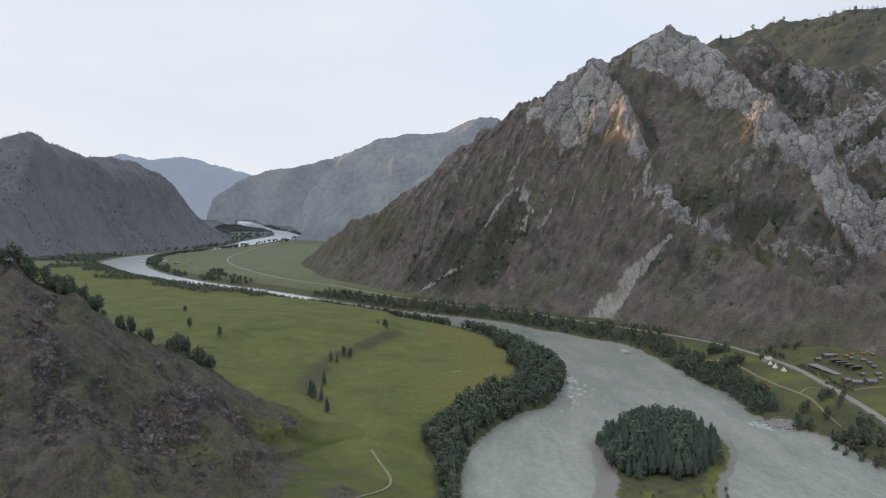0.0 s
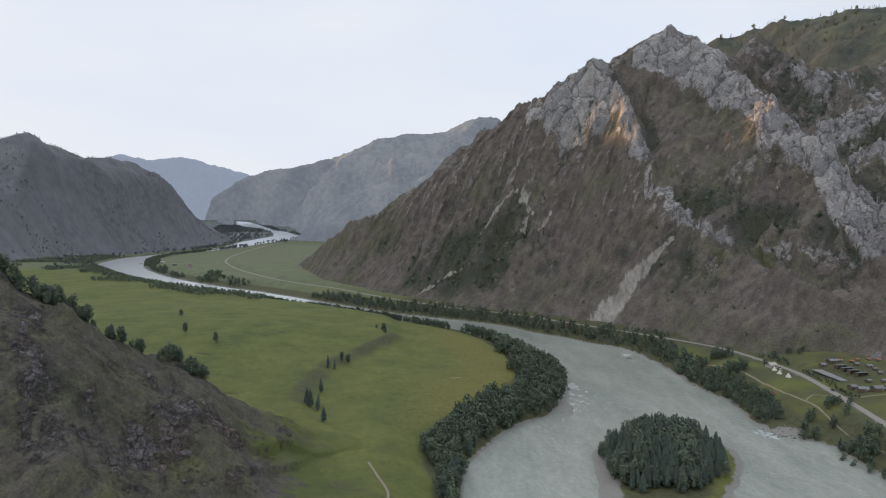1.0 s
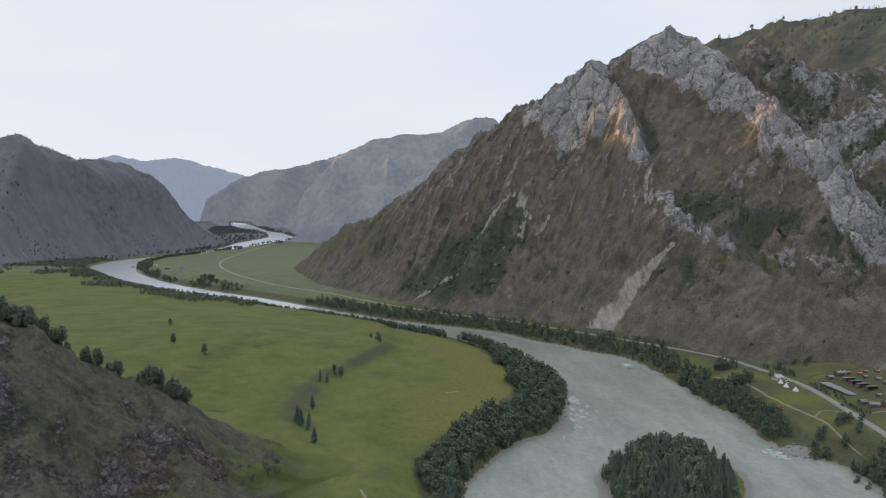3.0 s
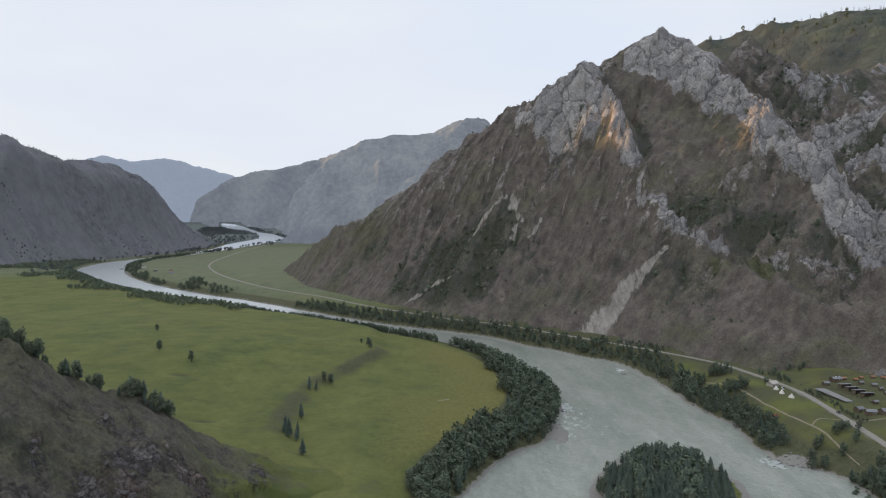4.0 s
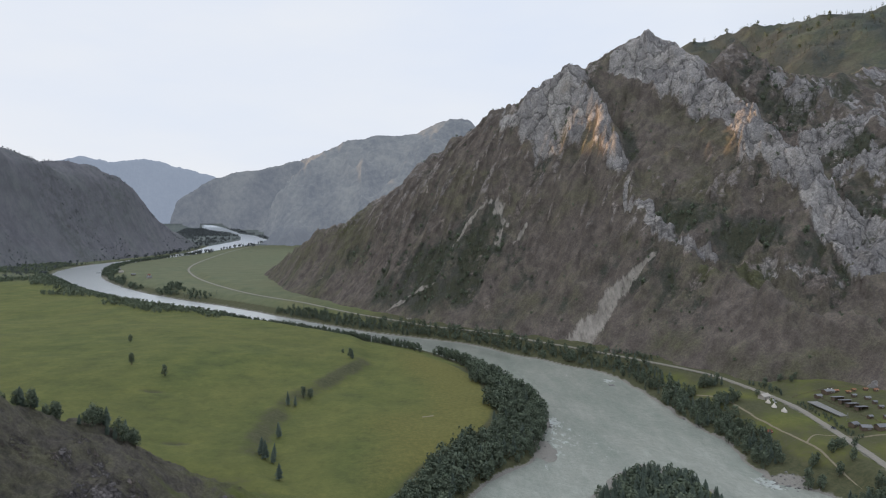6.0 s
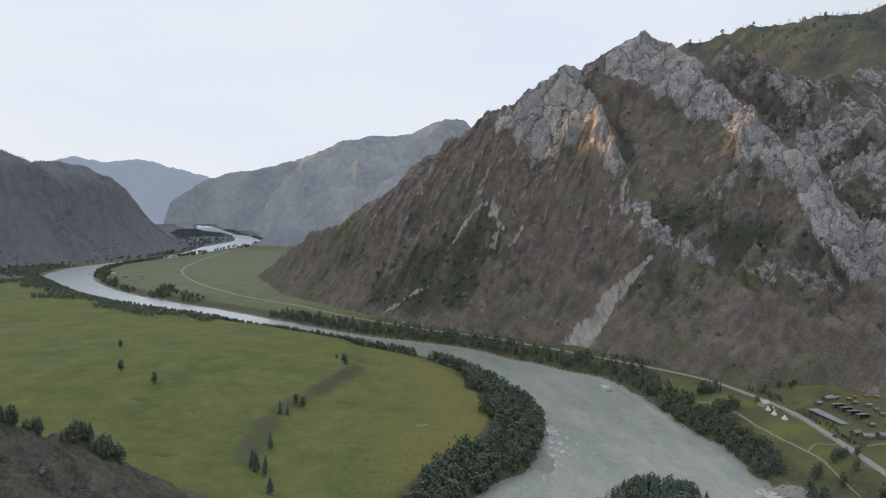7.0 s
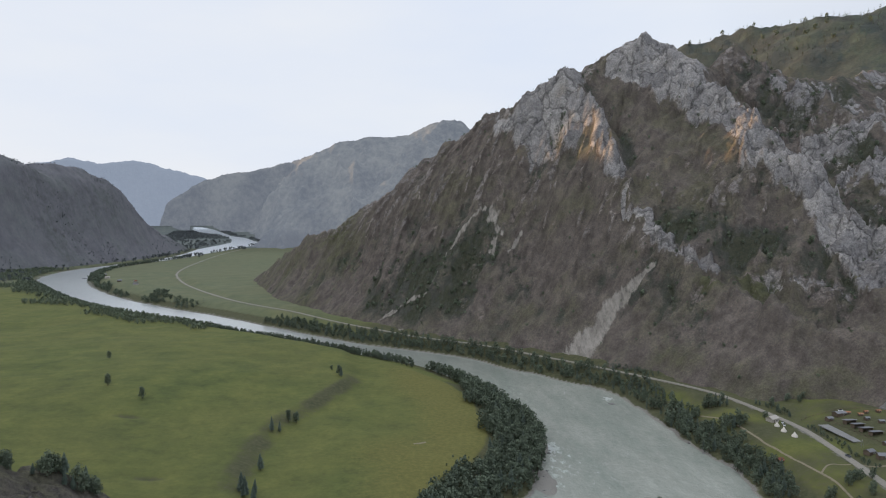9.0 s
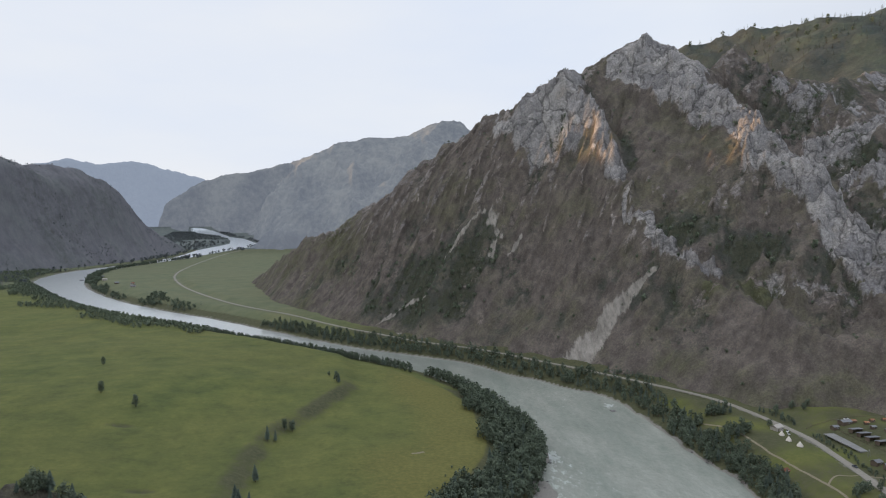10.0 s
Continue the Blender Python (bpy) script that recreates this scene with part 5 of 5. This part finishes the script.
# lone trees on the meadow
for x, y, size, kind, label in (
        (-233, 690, 1.0, LEAFY[0], "lone dark tree on the open meadow"), (-276, 722, 1.05, LEAFY[1], "lone dark tree on the open meadow"),
        (-330, 850, 0.8, LEAFY[2], "lone dark tree on the open meadow"), (-112, 636, 1.05, PINES[0], "tall pine on the terrace edge"),
        (-107, 640, 0.8, PINES[3], "tall pine on the terrace edge"), (-104, 662, 0.95, LEAFY[3], "rounded tree on the terrace edge"),
        (-98, 664, 0.9, LEAFY[4], "rounded tree on the terrace edge"), (-104, 560, 1.05, PINES[1], "tall pine on the terrace edge"),
        (-107, 519, 1.1, PINES[2], "tall pine on the terrace edge"), (-103, 512, 1.15, PINES[4], "tall pine on the terrace edge"),
        (-99, 520, 0.9, PINES[0], "tall pine on the terrace edge"), (-97, 508, 0.85, PINES[1], "tall pine on the terrace edge"),
        (-87, 478, 0.95, PINES[2], "tall pine on the terrace edge"), (-79, 812, 1.0, LEAFY[0], "rounded tree on the terrace edge"),
        (-76, 806, 0.9, PINES[3], "tall pine on the terrace edge"), (-90, 838, 0.5, LEAFY[2], "small tree on the meadow"),
        (-120, 448, 0.45, LEAFY[3], "small tree at the foot of the hill")):
    grow(kind, x, y, height_at(x, y) - 0.2, size * (0.82 if kind["leaf"] is M_PINE else 1.0), x + y, "pine_tree" if kind["leaf"] is M_PINE else "meadow_tree", label, "tree", "meadow trees")

# scrub and small conifers on the mountain
rows = []
x, y = scatter(-250, 640, 560, 1420, 6.5)
h = on_mesh(x, y, mx, my, MH)
c = mountain_cover(MX, MY, MH)
bush = on_mesh(x, y, mx, my, c[..., 3])
rock = on_mesh(x, y, mx, my, c[..., 0])
crest = to_line(x, y, CREST[4:])[0]
chance = np.clip((bush - 0.42) * 2.0, 0, 0.95) * (1 - 0.45 * np.clip(rock, 0, 1)) + 0.5 * (crest < 9) + 0.07 * (1 - 0.4 * rock)
keep = (RNG.rand(len(x)) < chance) & (h > 24)
rows += planted(x, y, keep & (bush > 0.6), 0.7, 4.0, 9.0, lambda a, b: on_mesh(a, b, mx, my, MH), (SMALL_PINES, BUSHES))
rows += planted(x, y, keep & (bush <= 0.6), 0.6, 2.0, 5.5, lambda a, b: on_mesh(a, b, mx, my, MH), (SMALL_PINES, BUSHES))
wood("mountain_scrub", rows, "dark conifers and bushes on the mountain side")
x, y = scatter(600, 1150, 1550, 2350, 16.0)
h = on_mesh(x, y, bx, by, BH)
rows = planted(x, y, RNG.rand(len(x)) < 0.5, 0.9, 9.0, 15.0, lambda a, b: on_mesh(a, b, bx, by, BH), (SMALL_PINES, BUSHES))
wood("ridge_woods", rows, "open woods on the high ridge")
x, y = scatter(-1900, -1000, 1800, 3900, 11.0)
d = to_line(x, y, WEST)[0]
h = on_mesh(x, y, hx, hy, HH)
thick = 0.35 + 0.5 * fbm(x / 140, y / 140, 4, 27) + 0.25 * smooth((90 - h) / 60)
rows = planted(x, y, ((RNG.rand(len(x)) < 1.6 * thick - 0.75) | ((d < 12) & (RNG.rand(len(x)) < 0.6))) & (h > 5), 0.3, 4.0, 8.0, lambda a, b: on_mesh(a, b, hx, hy, HH), (SMALL_PINES, FAR_CROWNS))
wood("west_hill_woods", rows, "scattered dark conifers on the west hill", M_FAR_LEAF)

# ---- road and tracks ----
def ribbon(name, line, width, mat, lift, label, category="road"):
    """A strip of the given width along a line of (x, y[, z]); it follows the ground where no z is given."""
    line = np.asarray(line, float)
    d = np.gradient(line[:, :2], axis=0)
    d /= np.linalg.norm(d, axis=1)[:, None]
    side_ = np.stack([-d[:, 1], d[:, 0]], -1) * width / 2
    rows = []
    for k, f in enumerate((-1.0, -0.5, 0.0, 0.5, 1.0)):
        p = line[:, :2] + side_ * f
        z = (line[:, 2] if line.shape[1] > 2 else terrain(p[:, 0], p[:, 1])[0]) + lift - 0.12 * abs(f)
        rows.append(np.stack(drawn_in(p[:, 0], p[:, 1], z), -1))
    co = np.stack(rows, 1).reshape(-1, 3)
    n = len(line)
    ids = np.arange(n * 5).reshape(n, 5)
    faces = np.stack([ids[:-1, :-1], ids[1:, :-1], ids[1:, 1:], ids[:-1, 1:]], -1).reshape(-1, 4)
    return tagged(new(name, mesh_of(name, co, faces[:, ::-1], [mat])), label, category, kind="structure")


def dense(line, step):
    line = np.asarray(line, float)
    seg = np.r_[0, np.cumsum(np.linalg.norm(np.diff(line[:, :2], axis=0), axis=1))]
    t = np.arange(0, seg[-1], step)
    return np.stack([np.interp(t, seg, line[:, k]) for k in range(line.shape[1])], -1)


ribbon("road", dense(ROAD, 6.0), 6.0, M_ROAD, 0.35, "pale worn asphalt road along the river")
trail = dense(rounded([(-47, 400), (-42, 387), (-37, 375), (-32, 364), (-32, 354), (-36, 344), (-41, 332), (-50, 314), (-62, 297)], 2), 1.5)
trail = np.concatenate([trail, np.maximum(*above_ground(trail[:, 0], trail[:, 1]))[:, None]], 1)
ribbon("dirt_track", trail, 1.5, M_DIRT, 0.3, "pale dirt track worn into the meadow")
ribbon("dirt_track", dense(rounded([(250, 690), (262, 660), (265, 605), (268, 557), (269, 521), (270, 491), (269, 454), (270, 420), (276, 388)], 2), 3.0), 1.5, M_DIRT, 0.12, "dirt track across the riverside grass")
ribbon("dirt_track", dense(rounded([(268, 534), (276, 542), (286, 547), (299, 549)], 2), 2.0), 1.4, M_DIRT, 0.13, "dirt track joining the road")
ribbon("dirt_track", dense(rounded([(302, 548), (314, 541), (330, 537), (352, 536)], 2), 2.0), 2.4, M_DIRT, 0.13, "dirt track leading into the village")

# ---- village and small things ----
def part(name, bm, mat, parent, label=""):
    me = bpy.data.meshes.new(name)
    bm.to_mesh(me)
    bm.free()
    me.materials.append(mat)
    ob = new(name, me)
    ob.parent = parent
    return tagged(ob, label)


def box(x, y, z, sx, sy, sz, bevel=0.0):
    """A box standing on z."""
    bm = bmesh.new()
    bmesh.ops.create_cube(bm, size=1, matrix=Matrix.Translation((x, y, z + sz / 2)) @ Matrix.Diagonal((sx, sy, sz, 1)))
    if bevel:
        bmesh.ops.bevel(bm, geom=bm.edges[:], offset=bevel, segments=2, affect="EDGES")
    return bm


def gable(sx, sy, z, rise, eave=0.35, thick=0.18):
    """A pitched roof with thickness, its ridge along x."""
    bm = bmesh.new()
    hx_, hy_ = sx / 2 + eave, sy / 2 + eave
    drop = rise * eave / (sy / 2)
    ring = []
    for px in (-hx_, hx_):
        ring.append([bm.verts.new(p) for p in ((px, -hy_, z - drop), (px, 0, z + rise), (px, hy_, z - drop),
                                               (px, hy_, z - drop + thick), (px, 0, z + rise + thick), (px, -hy_, z - drop + thick))])
    a, b = ring
    for k in range(6):
        j = (k + 1) % 6
        bm.faces.new((a[k], a[j], b[j], b[k]))
    bm.faces.new((a[0], a[1], a[4], a[5])), bm.faces.new((a[1], a[2], a[3], a[4]))
    bm.faces.new((b[5], b[4], b[1], b[0])), bm.faces.new((b[4], b[3], b[2], b[1]))
    bmesh.ops.recalc_face_normals(bm, faces=bm.faces[:])
    return bm


M_ROOF = plain_material("grey_slate_roof", (0.2, 0.2, 0.205), 0.7, 1.5, 0.25)
M_RED = plain_material("rust_red_roof", (0.2, 0.08, 0.05), 0.7, 1.5, 0.25)
M_ORANGE = plain_material("orange_tin_roof", (0.36, 0.17, 0.09), 0.7, 1.5, 0.25)
M_TIMBER = plain_material("weathered_timber", (0.15, 0.115, 0.085), 0.85, 3.0, 0.35)
M_CREAM = plain_material("cream_plaster", (0.45, 0.41, 0.36), 0.85, 1.5, 0.15)
M_CANVAS = plain_material("white_canvas", (0.72, 0.66, 0.58), 0.9, 2.0, 0.12)
M_GLASS = plain_material("dark_pane", (0.04, 0.045, 0.05), 0.15, 2.0, 0.2)
M_STONE = plain_material("river_stone", (0.2, 0.19, 0.18), 0.85, 1.2, 0.4, relief=0.6)
M_CRAG = plain_material("weathered_rock", (0.12, 0.108, 0.104), 0.9, 0.9, 0.5, relief=0.8)
M_SLAB = plain_material("pale_concrete", (0.24, 0.235, 0.225), 0.9, 0.6, 0.2)
M_PAINT = plain_material("car_paint", (0.12, 0.13, 0.15), 0.35, 2.0, 0.2)
M_WHITE = plain_material("white_paint", (0.72, 0.72, 0.7), 0.5, 2.0, 0.1)
M_TYRE = plain_material("rubber", (0.03, 0.03, 0.03), 0.9, 8.0, 0.3)


def hut(x, y, turn, sx, sy, h, rise, wall, roof, label, name="hut", group=""):
    top = tagged(new(name), label, "house" if name == "house" else "hut", group)
    part("wall", box(0, 0, -0.6, sx, sy, h + 0.6), wall, top)
    for px in (-sx / 2 + 0.02, sx / 2 - 0.02):
        bm = bmesh.new()
        bm.faces.new([bm.verts.new(p) for p in ((px, -sy / 2, h), (px, sy / 2, h), (px, 0, h + rise))])
        bmesh.ops.solidify(bm, geom=bm.faces[:], thickness=0.1)
        part("gable_end", bm, wall, top)
    part("roof", gable(sx, sy, h, rise), roof, top, "pitched roof")
    part("door", box(-sx * 0.22, -sy / 2 - 0.03, 0, 1.0, 0.08, 2.0, 0.02), M_TIMBER, top)
    for wx in (sx * 0.12, sx * 0.34):
        win = part("window", box(wx, -sy / 2 - 0.03, 0.95, 0.95, 0.08, 1.0, 0.02), M_WHITE, top)
        part("pane", box(wx, -sy / 2 - 0.05, 1.05, 0.75, 0.08, 0.8), M_GLASS, win)
    top.matrix_world = pose(x, y, height_at(x, y) + 0.1, 0, 0, turn)
    return top


def shelter(x, y, turn, label, group):
    """A low flat-roofed summer shelter on posts, closed at its back."""
    top = tagged(new("shelter"), label, "shelter", group)
    for px in (-4.2, -1.4, 1.4, 4.2):
        part("post", box(px, -2.0, -0.6, 0.18, 0.18, 3.1), M_TIMBER, top)
    part("back_wall", box(0, 2.0, -0.6, 8.8, 0.15, 3.0), M_TIMBER, top)
    for px in (-4.4, 4.4):
        part("side_wall", box(px, 0, -0.6, 0.15, 4.0, 2.9), M_TIMBER, top)
    bm = box(0, -0.1, 2.5, 10.0, 5.4, 0.22, 0.04)
    bmesh.ops.rotate(bm, verts=bm.verts[:], cent=(0, 0, 2.5), matrix=Matrix.Rotation(radians(-7), 3, "X"))
    part("roof", bm, M_ROOF, top, "grey sloping roof")
    part("bench", box(0, 1.2, -0.1, 7.5, 0.5, 0.55), M_TIMBER, top)
    top.matrix_world = pose(x, y, height_at(x, y) + 0.15, 0, 0, turn)
    return top


def tent(x, y, r, h, turn):
    """A white conical tent: canvas with folds, poles and a dark doorway."""
    top = tagged(new("tent"), "white conical canvas tent pitched on grass", "tent", "white tents")
    n = 16
    verts, faces = [], []
    for lv, (f, z) in enumerate(((1.0, -0.1), (0.97, 0.9), (0.5, 0.56 * h), (0.05, h))):
        for k in range(n):
            a = 2 * math.pi * k / n
            q = r * f * (1.0 if k % 2 else 0.94)
            verts.append((q * math.cos(a), q * math.sin(a), z))
    for lv in range(3):
        for k in range(n):
            j = (k + 1) % n
            faces.append((lv * n + k, lv * n + j, lv * n + n + j, lv * n + n + k))
    ob = new("canvas", mesh_of("canvas", verts, faces, [M_CANVAS], None, False))
    ob.parent = top
    for k in range(5):
        tv, tf = [], []
        a = 2 * math.pi * k / 5
        prism(tv, tf, (-0.1 * math.cos(a), -0.1 * math.sin(a), h - 0.3), (0.35 * math.cos(a), 0.35 * math.sin(a), h + 0.7), 0.05, 0.04, 5)
        ob = new("pole", mesh_of("pole", tv, tf, [M_TIMBER]))
        ob.parent = top
    bm = bmesh.new()
    q = r * 0.99
    bm.faces.new([bm.verts.new(p) for p in ((-0.55, -q, 0), (0.55, -q, 0), (0.0, -0.62 * q, 0.42 * h))])
    bmesh.ops.solidify(bm, geom=bm.faces[:], thickness=0.06)
    part("doorway", bm, M_TIMBER, top, "dark open doorway")
    top.matrix_world = pose(x, y, height_at(x, y) + 0.1, 0, 0, turn)


def boulder(x, y, z, sx, sy, sz, seed, label, mat=M_STONE):
    bm = bmesh.new()
    bmesh.ops.create_icosphere(bm, subdivisions=3, radius=1)
    for v in bm.verts:
        k = 0.75 + 0.5 * noise.noise(v.co * 1.1 + Vector((seed, 0, 0))) + 0.18 * noise.noise(v.co * 3.1 + Vector((seed, 5, 0)))
        v.co = Vector((v.co.x * sx * k, v.co.y * sy * k, v.co.z * sz * k))
    me = bpy.data.meshes.new("boulder")
    bm.to_mesh(me)
    bm.free()
    me.materials.append(mat)
    ob = tagged(new("boulder", me), label, "boulder", "boulders")
    ob.location = (x, y, z)
    return ob


def car(x, y, z, turn, paint, label):
    top = tagged(new("car"), label, "car", "parked cars")
    bm = box(0, 0, 0.35, 4.3, 1.75, 0.7, 0.12)
    part("body", bm, paint, top)
    bm = box(-0.2, 0, 1.0, 2.3, 1.55, 0.55, 0.1)
    for v in bm.verts:
        if v.co.z > 1.3:
            v.co.x, v.co.y = -0.2 + (v.co.x + 0.2) * 0.78, v.co.y * 0.86
    part("cabin", bm, M_GLASS, top, "dark glass cabin")
    for wx in (-1.35, 1.35):
        for wy in (-0.82, 0.82):
            bm = bmesh.new()
            bmesh.ops.create_cone(bm, cap_ends=True, segments=14, radius1=0.34, radius2=0.34, depth=0.22,
                                  matrix=Matrix.Translation((wx, wy, 0.34)) @ Matrix.Rotation(radians(90), 4, "X"))
            wheel = part("wheel", bm, M_TYRE, top)
            bm = bmesh.new()
            bmesh.ops.create_cone(bm, cap_ends=True, segments=10, radius1=0.19, radius2=0.17, depth=0.25,
                                  matrix=Matrix.Translation((wx, wy, 0.34)) @ Matrix.Rotation(radians(90), 4, "X"))
            part("rim", bm, M_WHITE, wheel)
    top.matrix_world = pose(x, y, z, 0, 0, turn)


for x, y in ((343, 622), (343, 612), (343, 602), (344, 592)):
    shelter(x, y, 8, "low timber shelter with a grey sloping roof", "row of shelters")
hut(346, 640, 12, 9, 6, 2.5, 1.0, M_TIMBER, M_ROOF, "small timber hut with a grey roof", group="village huts")
hut(334, 634, 12, 5, 4, 2.3, 0.9, M_TIMBER, M_ROOF, "small timber hut with a grey roof", group="village huts")
hut(320, 563, 20, 6, 5, 2.4, 1.2, M_TIMBER, M_ROOF, "small dark timber hut beside the road", group="village huts")
hut(322, 552, -10, 7, 5, 2.4, 1.3, M_TIMBER, M_ROOF, "small dark timber hut beside the road", group="village huts")
hut(331, 548, 5, 8, 6, 2.6, 1.5, M_TIMBER, M_ROOF, "dark timber house beside the road", "house", "village huts")
hut(293, 645, 30, 9, 6, 3.0, 1.8, M_CREAM, M_CREAM, "cream roadside house with a pale roof", "house", "village huts")
hut(260, 571, 25, 4.5, 4, 1.6, 1.6, M_RED, M_RED, "small rust red hut with a steep roof", group="village huts")
for x, y, turn, sx in ((338, 572, 15, 5.0), (347, 566, -6, 6.0), (352, 556, 20, 4.5), (341, 553, 4, 4.0), (357, 622, 10, 5.0), (362, 612, -4, 5.5), (360, 600, 8, 4.6), (357, 588, 0, 5.0)):
    hut(x, y, turn, 0.72 * sx, 0.55 * sx, 1.9, 0.7, M_TIMBER, M_ROOF, "small dark timber hut in the village", group="village huts")
for x, y, turn in ((353, 640, 5), (359, 633, -8), (366, 637, 14), (377, 638, 4), (384, 635, -10)):
    hut(x, y, turn, 3.2, 2.6, 1.6, 0.6, M_TIMBER, M_ORANGE, "small timber cabin with an orange roof", "cabin", "orange roofed cabins")
for x, y, r in ((289, 630, 2.7), (287, 616, 2.7), (289, 604, 3.1)):
    tent(x, y, 0.8 * r, 3.8, x * 3)

# concrete apron with its frame, behind the hedge
apron = tagged(new("concrete_apron"), "long pale concrete apron beside the hedge", "pavement")
for k in range(6):
    part("slab", box(0.0, -17.5 + 7 * k, -0.35, 11.0, 6.9, 0.6, 0.03), M_SLAB, apron)
apron.matrix_world = pose(327, 606, height_at(327, 606) + 0.3, 0, 0, 3)
frame_ = tagged(new("goal_frame"), "pale timber swing frame on grass", "frame")
for px in (-2.5, 2.5):
    for py in (-1.0, 1.0):
        tv, tf = [], []
        prism(tv, tf, (px, py, -0.3), (px, 0, 4.6), 0.1, 0.08, 6)
        ob = new("post", mesh_of("post", tv, tf, [M_SLAB]))
        ob.parent = frame_
part("crossbar", box(0, 0, 4.5, 5.4, 0.16, 0.16), M_SLAB, frame_)
frame_.matrix_world = pose(324, 577, height_at(324, 577), 0, 0, 60)


def fence(points, label):
    top = tagged(new("fence"), label, "fence")
    pts = dense(points, 4.0)
    zs = terrain(pts[:, 0], pts[:, 1])[0]
    for k in range(len(pts)):
        part("post", box(pts[k, 0], pts[k, 1], zs[k] - 0.3, 0.16, 0.16, 1.8), M_TIMBER, top)
        if k + 1 < len(pts):
            for lift in (0.55, 1.15):
                tv, tf = [], []
                prism(tv, tf, (*pts[k], zs[k] + lift), (*pts[k + 1], zs[k + 1] + lift), 0.08, 0.08, 4)
                ob = new("rail", mesh_of("rail", tv, tf, [M_TIMBER]))
                ob.parent = top


fence([(318, 646), (332, 649), (352, 652), (372, 648)], "weathered timber rail fence round the village")
fence([(334, 628), (338, 560), (340, 535)], "weathered timber rail fence round the village")
car(304, 562, 15.5, 97, M_PAINT, "dark car on the riverside road")
car(299, 640, height_at(299, 640) + 0.45, 60, M_WHITE, "white car parked by the roadside house")
car(297, 634, height_at(297, 634) + 0.25, 70, M_WHITE, "white car parked by the roadside house")
car(352, 648, height_at(352, 648) + 0.05, 20, M_WHITE, "white van parked behind the huts")

# boulders in the river, on the spit and below the slope
boulder(193, 760, 0.1, 4.2, 2.4, 1.5, 3, "dark boulder breaking the river current")
for k, (x, y, s) in enumerate(((82, 541, 2.2), (86, 539, 1.5), (79, 545, 1.3), (91, 571, 1.2), (96, 585, 1.6), (104, 622, 2.0), (106, 628, 1.4), (228, 497, 1.6), (234, 493, 2.0),
                               (239, 490, 1.5), (222, 503, 1.3), (226, 510, 1.6), (245, 487, 1.4), (224, 617, 1.8), (222, 640, 1.5))):
    boulder(x, y, height_at(x, y) + 0.1, s, s * 0.8, s * 0.6, k * 1.7, "grey boulder on the gravel river bank")
boulder(391, 647, height_at(391, 647) + 1.0, 6, 5, 6, 8.2, "pale rock outcrop below the mountain slope", M_STONE)
for k, (x, y) in enumerate(((14, 542), (18, 539), (22, 564), (26, 555), (23, 546), (30, 570), (35, 569), (27, 580), (16, 546), (20, 540), (24, 542), (29, 560))):
    grow(BUSHES[k % 3], x, y, height_at(x, y) - 0.1, 0.42 + 0.05 * (k % 4), k * 1.3, "juniper_bush", "small dark juniper bush on the meadow", "bush", "meadow bushes")

for k, (x, y) in enumerate(((96, 372), (101, 366), (106, 360), (112, 368), (103, 350), (117, 358), (134, 364), (141, 370), (147, 366), (144, 358), (138, 352), (125, 349), (110, 343), (150, 376))):
    grow(BUSHES[k % 3], x, y, height_at(x, y) - 0.1, 0.5 + 0.09 * (k % 5), k * 1.7, "willow_bush", "low green willow bush on the island's dry grass", "bush", "island bushes")

for k in range(26):
    a, q = 2.4 * k, (k / 26) ** 0.5
    x, y = 232 + 17 * q * math.cos(a), 497 + 13 * q * math.sin(a)
    boulder(x, y, max(height_at(x, y), -0.3) + 0.1, 0.8 + 0.9 * ((k * 7) % 5) / 5, 0.9, 0.6, 40 + k, "grey boulder on the gravel river bank")
boulder(88, 548, 0.6, 4.5, 0.5, 0.4, 77, "pale driftwood log stranded on the gravel spit", M_SLAB)
patch_ = dense([(-1, 612), (4, 613), (10, 616)], 2.0)
ribbon("bare_patch", patch_, 3.5, M_DIRT, 0.1, "pale bare patch of earth on the meadow", "ground")
for x, y, turn, sx, wall, roof in ((-985, 2195, 20, 11, M_CREAM, M_ROOF), (-905, 2150, 60, 9, M_TIMBER, M_ROOF), (-850, 2040, 10, 12, M_CREAM, M_CREAM), (-765, 1915, 35, 10, M_TIMBER, M_ROOF),
                                   (-715, 1890, 70, 9, M_CREAM, M_RED), (-690, 1830, 15, 12, M_CREAM, M_ROOF)):
    hut(x, y, turn, sx, 7, 3.0, 2.2, wall, roof, "small farmhouse on the far river meadow", "house", "far farmhouses")

# rocks breaking out of the hillside
rng = np.random.RandomState(31)
hx_, hy_ = scatter(-300, -90, 235, 430, 6.0)
hr = hill_rock(hx_, hy_)
hz = on_mesh(hx_, hy_, ax_, ay_, AH)
pick = np.argsort(-(hr + 0.35 * rng.rand(len(hr))) * (hz > 22))[:110]
for k in pick:
    s = 0.7 + 1.9 * rng.rand() ** 2
    ob = boulder(hx_[k], hy_[k], hz[k] - 0.3 * s, s * (0.8 + 0.7 * rng.rand()), s * (0.8 + 0.5 * rng.rand()), s * (0.6 + 0.5 * rng.rand()), k * 0.37,
                 "weathered grey rock breaking out of the hillside", M_CRAG)
    ob.rotation_euler = (0.3 * rng.normal(), 0.3 * rng.normal(), 6.28 * rng.rand())
    ob["group"] = "hillside rocks"
